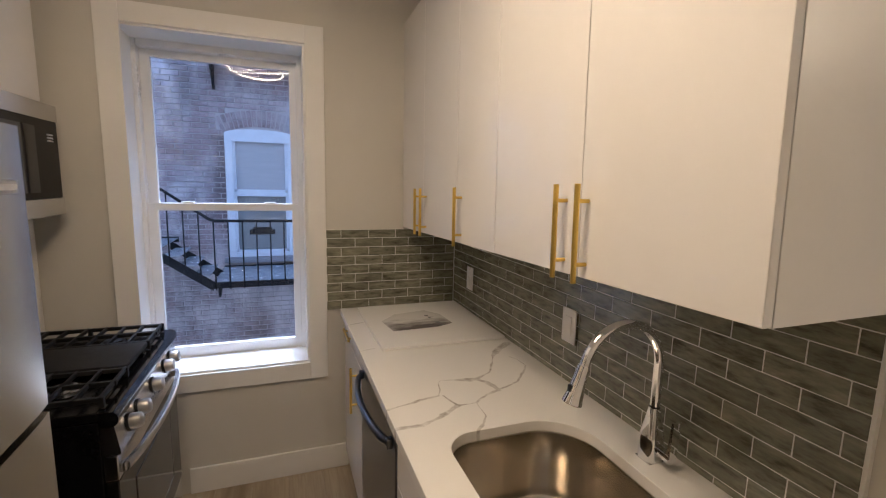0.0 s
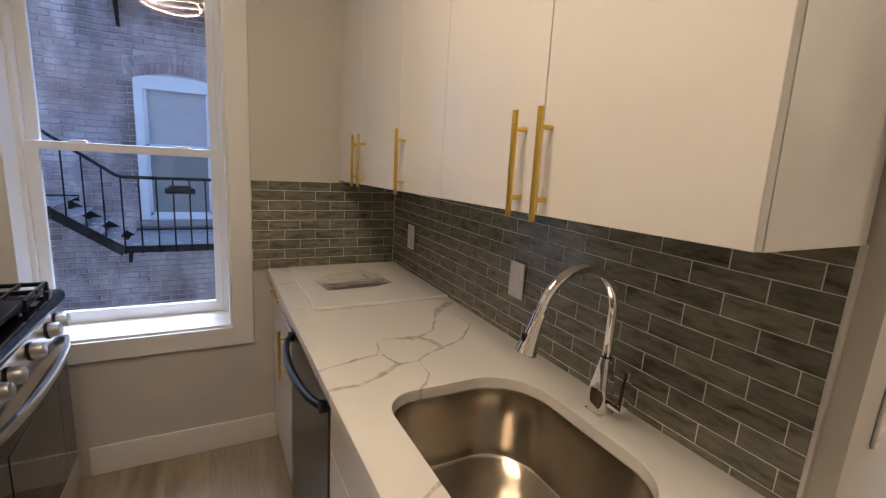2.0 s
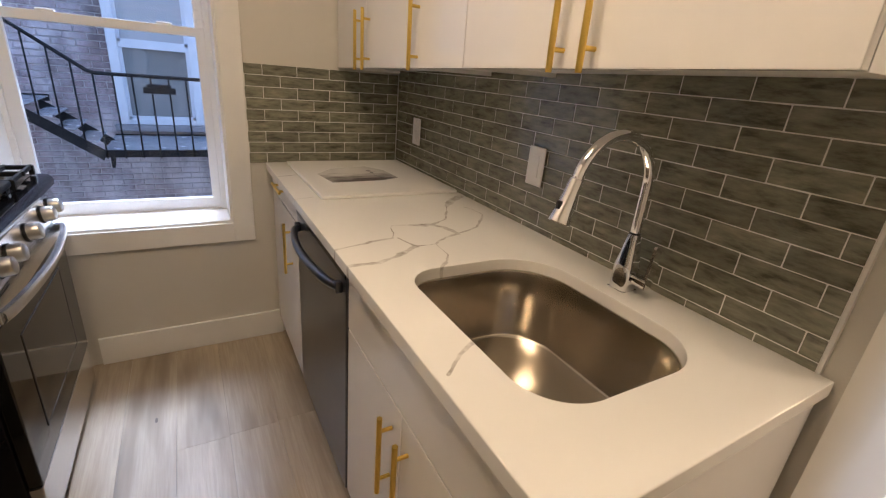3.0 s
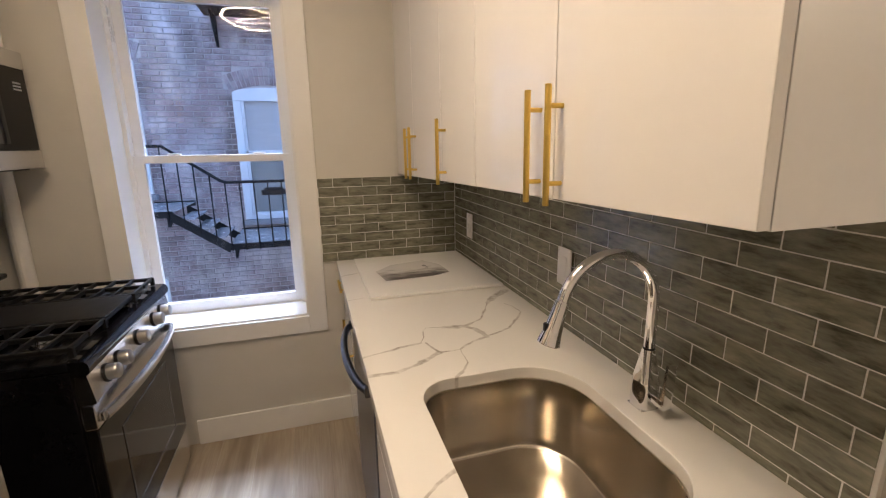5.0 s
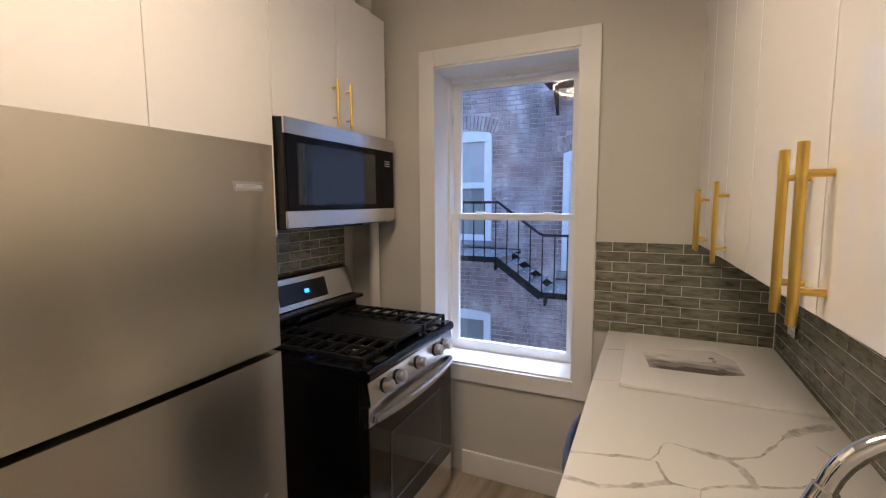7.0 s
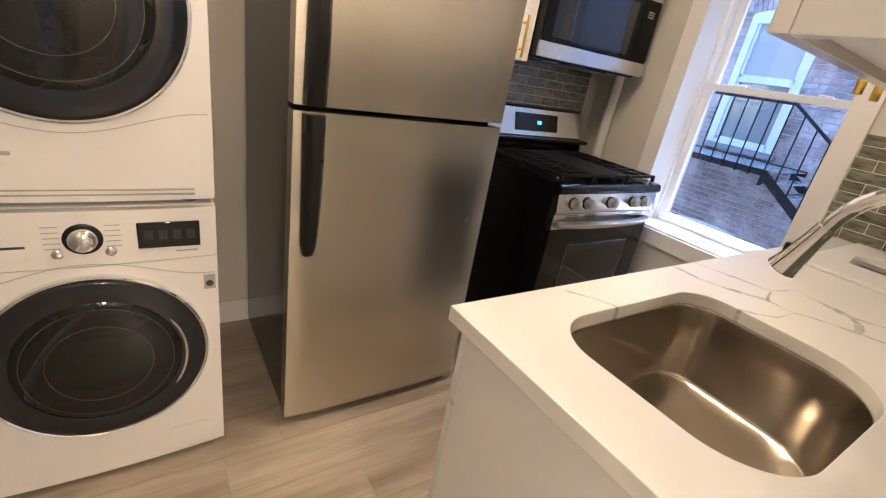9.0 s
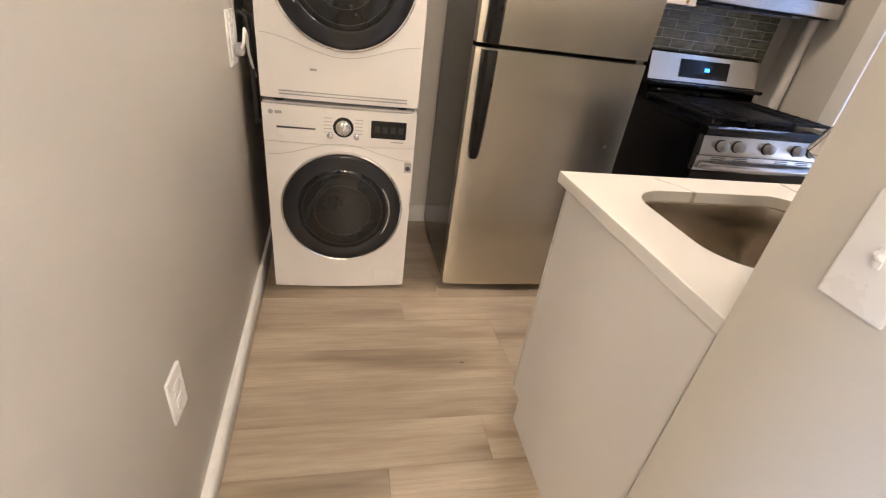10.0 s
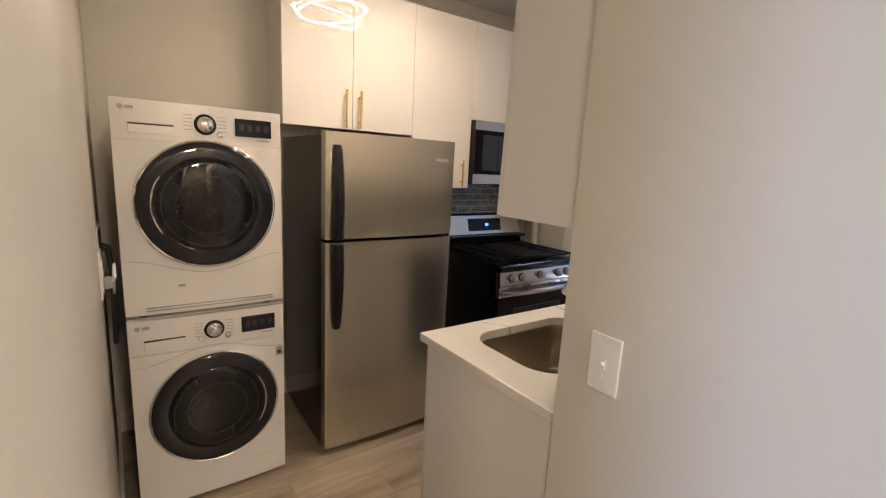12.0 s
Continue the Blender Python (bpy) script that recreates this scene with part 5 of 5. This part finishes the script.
# ---- pieces of walls and floor ----
def floor_planks():
    fl = single("floor", prism([(WEST, south(WEST)), (HALL_E, south(HALL_E)), (HALL_E, HALL_N), (EAST, HALL_N), (EAST, NORTH), (WEST, NORTH)], "z", -0.2, -0.004), DARKGAP, "grey-brown oak vinyl plank floor", "floor", kind="structure")
    rng = random.Random(4)
    wide, long, b = 0.178, 1.22, BASE[fl]
    shared = {}

    def plank(x0, x1, y0, y1):
        key = (round(x1 - x0, 4), round(y1 - y0, 4))
        if key not in shared:
            shared[key] = mesh_from(box((-key[0] / 2 + 0.0003, -key[1] / 2 + 0.0003, -0.004), (key[0] / 2 - 0.0003, key[1] / 2 - 0.0003, 0.0), 0.0004, seg=1), PLANK)
        ob = new("plank", shared[key])
        ob.parent = fl
        ob.location = Vector(((x0 + x1) / 2, (y0 + y1) / 2, 0)) - b

    i, x = 0, WEST - 0.06
    while x < HALL_E:
        a, c = max(x, WEST), min(x + wide, HALL_E)
        lo = min(south(a), south(c)) - 0.02
        hi = NORTH if a < EAST - 0.08 else HALL_N + 0.03
        y = lo - rng.choice((0.15, 0.55, 0.9, 0.35, 0.7))
        while y < hi:
            p, q = max(y, lo), min(y + long, hi)
            if q - p > 0.01:
                plank(a, c, p, q)
            y += long
        x += wide
        i += 1


def tiles():
    pitch_z, t, g = 0.0476, 0.0075, 0.0012
    rng = random.Random(21)
    shared = {}

    def piece(w, h, flat):
        key = (round(w, 4), round(h, 4), flat)
        if key not in shared:
            w2, h2 = w / 2 - g, h / 2 - g
            lo, hi = ((-w2, -t / 2, -h2), (w2, t / 2, h2)) if flat == "y" else ((-t / 2, -w2, -h2), (t / 2, w2, h2))
            shared[key] = mesh_from(box(lo, hi, 0.0012, seg=1), TILE)
        return shared[key]

    def field(name, label, flat, at, out, u0, u1, z0, z1, start, first, pitch):
        """Courses of tiles on a wall: at is the wall's face, out the side the tiles stand on."""
        if flat == "y":
            lo, hi = sorted((at, at + out * 0.0098))
            bed = box((u0, lo, z0), (u1, hi, z1))
        else:
            lo, hi = sorted((at, at + out * 0.0098))
            bed = box((lo, u0, z0), (hi, u1, z1))
        wall = single(name, bed, GROUT, label, "backsplash", kind="structure")
        face, b = at + out * (0.0035 + t / 2), BASE[wall]
        row, z = 0, z0
        while z < z1 - 0.008:
            h = min(pitch_z, z1 - z)
            u = start + (pitch / 2 if (row + first) % 2 else 0.0)
            while u > u0:
                u -= pitch
            while u < u1 - 0.006:
                a, c = max(u, u0), min(u + pitch, u1)
                if c - a > 0.008:
                    ob = new("tile", piece(c - a, h, flat))
                    ob.parent = wall
                    where = ((a + c) / 2, face, z + h / 2) if flat == "y" else (face, (a + c) / 2, z + h / 2)
                    ob.location = Vector(where) - b
                    ob.rotation_euler = (rng.uniform(-0.006, 0.006), rng.uniform(-0.006, 0.006), rng.uniform(-0.006, 0.006))
                u += pitch
            z += pitch_z
            row += 1

    field("backsplash_east", "glossy dark grey-green brick tiles above the worktop", "x", EAST, -1, 0.552, NORTH - 0.012, TOP - 0.03, 1.412, 0.662, 0, 0.1495)
    field("backsplash_north", "glossy dark grey-green brick tiles beside the window", "y", NORTH, -1, 0.2405, EAST - 0.012, TOP - 0.003, 1.338, 0.316, 0, 0.1455)
    field("backsplash_west", "glossy dark grey-green brick tiles behind the range", "x", WEST, 1, 1.20, 2.405, 0.90, 1.409, 1.30, 0, 0.1478)
    single("tile_edge", box((EAST - 0.012, 0.545, TOP), (EAST, 0.5515, 1.40), 0.001), GROUT, "pale grout edge where the tiles end", "trim", kind="structure")
    single("tile_corner", box((EAST - 0.014, NORTH - 0.014, TOP), (EAST - 0.0095, NORTH - 0.0095, 1.338)), GROUT, "pale caulk line in the tiled corner", "trim", kind="structure")


def bricks(wall):
    b = BASE[wall]
    w, h, dep = 0.203, 0.060, 0.012
    shared = mesh_from(box((-w / 2, -dep, -h / 2), (w / 2, 0.0, h / 2), 0.004, seg=1), BRICK)
    rng = random.Random(9)
    row, z, made = 0, -1.15, 0
    cubes = []

    def arch_of(o):
        """Middle, centre height, radius and half span of the arched head of an opening."""
        half, rise = (o[1] - o[0]) / 2 + 0.02, o[4] + 0.03
        big = (half * half + rise * rise) / (2 * rise)
        return (o[0] + o[1]) / 2, o[3] + rise - big, big, half

    while z < 3.5:
        x = -3.1 + (0.1065 if row % 2 else 0.0)
        while x < 1.3:
            lo, hi = x - w / 2, x + w / 2
            for o in OPENINGS:
                if z + h / 2 > o[2] - 0.08 and z - h / 2 < o[3] + 0.02:
                    a, c = o[0] - 0.008, o[1] + 0.008
                elif o[3] > 0 and o[3] < z < o[3] + 0.6:
                    mid, centre, big, half = arch_of(o)
                    room = (big + 0.235) ** 2 - (z - h / 2 - centre) ** 2
                    a, c = (mid - min(room ** 0.5, half * 1.17), mid + min(room ** 0.5, half * 1.17)) if room > 0 else (9, 9)
                else:
                    continue
                if lo < a < hi:
                    hi = a
                elif lo < c < hi:
                    lo = c
                elif lo >= a and hi <= c:
                    lo = hi
            if hi - lo > 0.025:
                jy = rng.uniform(-0.004, 0.003)
                if -1.75 < x < -0.6 and 0.75 < z < 2.62 and made < 300 and hi - lo > w - 0.001:
                    ob = new("brick", shared)
                    ob.parent = wall
                    ob.location = Vector((x, XY + 0.004 + jy, z)) - b
                    made += 1
                else:
                    cubes.append(((lo + hi) / 2, XY + 0.004 + jy, z, hi - lo))
            x += 0.213
        z += 0.0715
        row += 1
    verts, faces = [], []
    for x, y, z, wide in cubes:
        i = len(verts)
        for dx in (-wide / 2, wide / 2):
            for dz in (-h / 2, h / 2):
                verts += [(x + dx, y, z + dz), (x + dx * 0.97, y - dep, z + dz * 0.92)]
        faces += [(i + 1, i + 3, i + 7, i + 5), (i, i + 1, i + 5, i + 4), (i + 2, i + 6, i + 7, i + 3), (i, i + 2, i + 3, i + 1), (i + 4, i + 5, i + 7, i + 6)]
    # two rings of bricks on edge turned over each opening's arched head
    for x0, x1, z0, z1, arch, blind in OPENINGS:
        if z1 < 0:
            continue
        mid, centre, big, half = arch_of((x0, x1, z0, z1, arch))
        reach = math.asin(half / big)
        for ring in range(2):
            r0 = big + 0.008 + ring * 0.112
            n = 17
            for k in range(n):
                a = -reach + 2 * reach * (k + 0.5) / n
                i = len(verts)
                wide = 2 * reach * r0 / n * 0.84
                for dr in (0.0, 0.104):
                    for du in (-wide / 2, wide / 2):
                        px, pz = mid + (r0 + dr) * math.sin(a) + du * math.cos(a), centre + (r0 + dr) * math.cos(a) - du * math.sin(a)
                        verts += [(px, XY + 0.004, pz), (px, XY - 0.013 + rng.uniform(-0.002, 0.002), pz)]
                faces += [(i + 1, i + 3, i + 7, i + 5), (i, i + 1, i + 5, i + 4), (i + 2, i + 6, i + 7, i + 3), (i, i + 2, i + 3, i + 1), (i + 4, i + 5, i + 7, i + 6)]
    me = bpy.data.meshes.new("bricks")
    me.from_pydata([Vector(v) - b for v in verts], [], faces)
    me.materials.append(BRICK)
    ob = tagged(new("brickwork", me), "", "", "", "stuff")
    ob.parent = wall


structure()
window()
west_wall_cabinets()
east_wall_cabinets()
refrigerator()
laundry("washing_machine", 0.0, 0.868, 0.436, "white front-loading washing machine with a dark porthole door")
laundry("dryer", 0.868, 1.722, 1.330, "white front-loading dryer stacked on the washing machine")
gas_range()
microwave()
base_cabinets()
dishwasher()
worktop()
sink()
faucet()
board_on_worktop()
outlets()
pipes()
ring_lamp()
flush_fill_lamp("hall_fill_lamp", HALL_FILL, "added unseen flush lamp lighting the hall")
flush_fill_lamp("side_room_fill_lamp", SIDE_FILL, "added unseen flush lamp lighting the side room")
alley()
brick_wall = opposite_building()
fire_escape()
floor_planks()
tiles()
bricks(brick_wall)
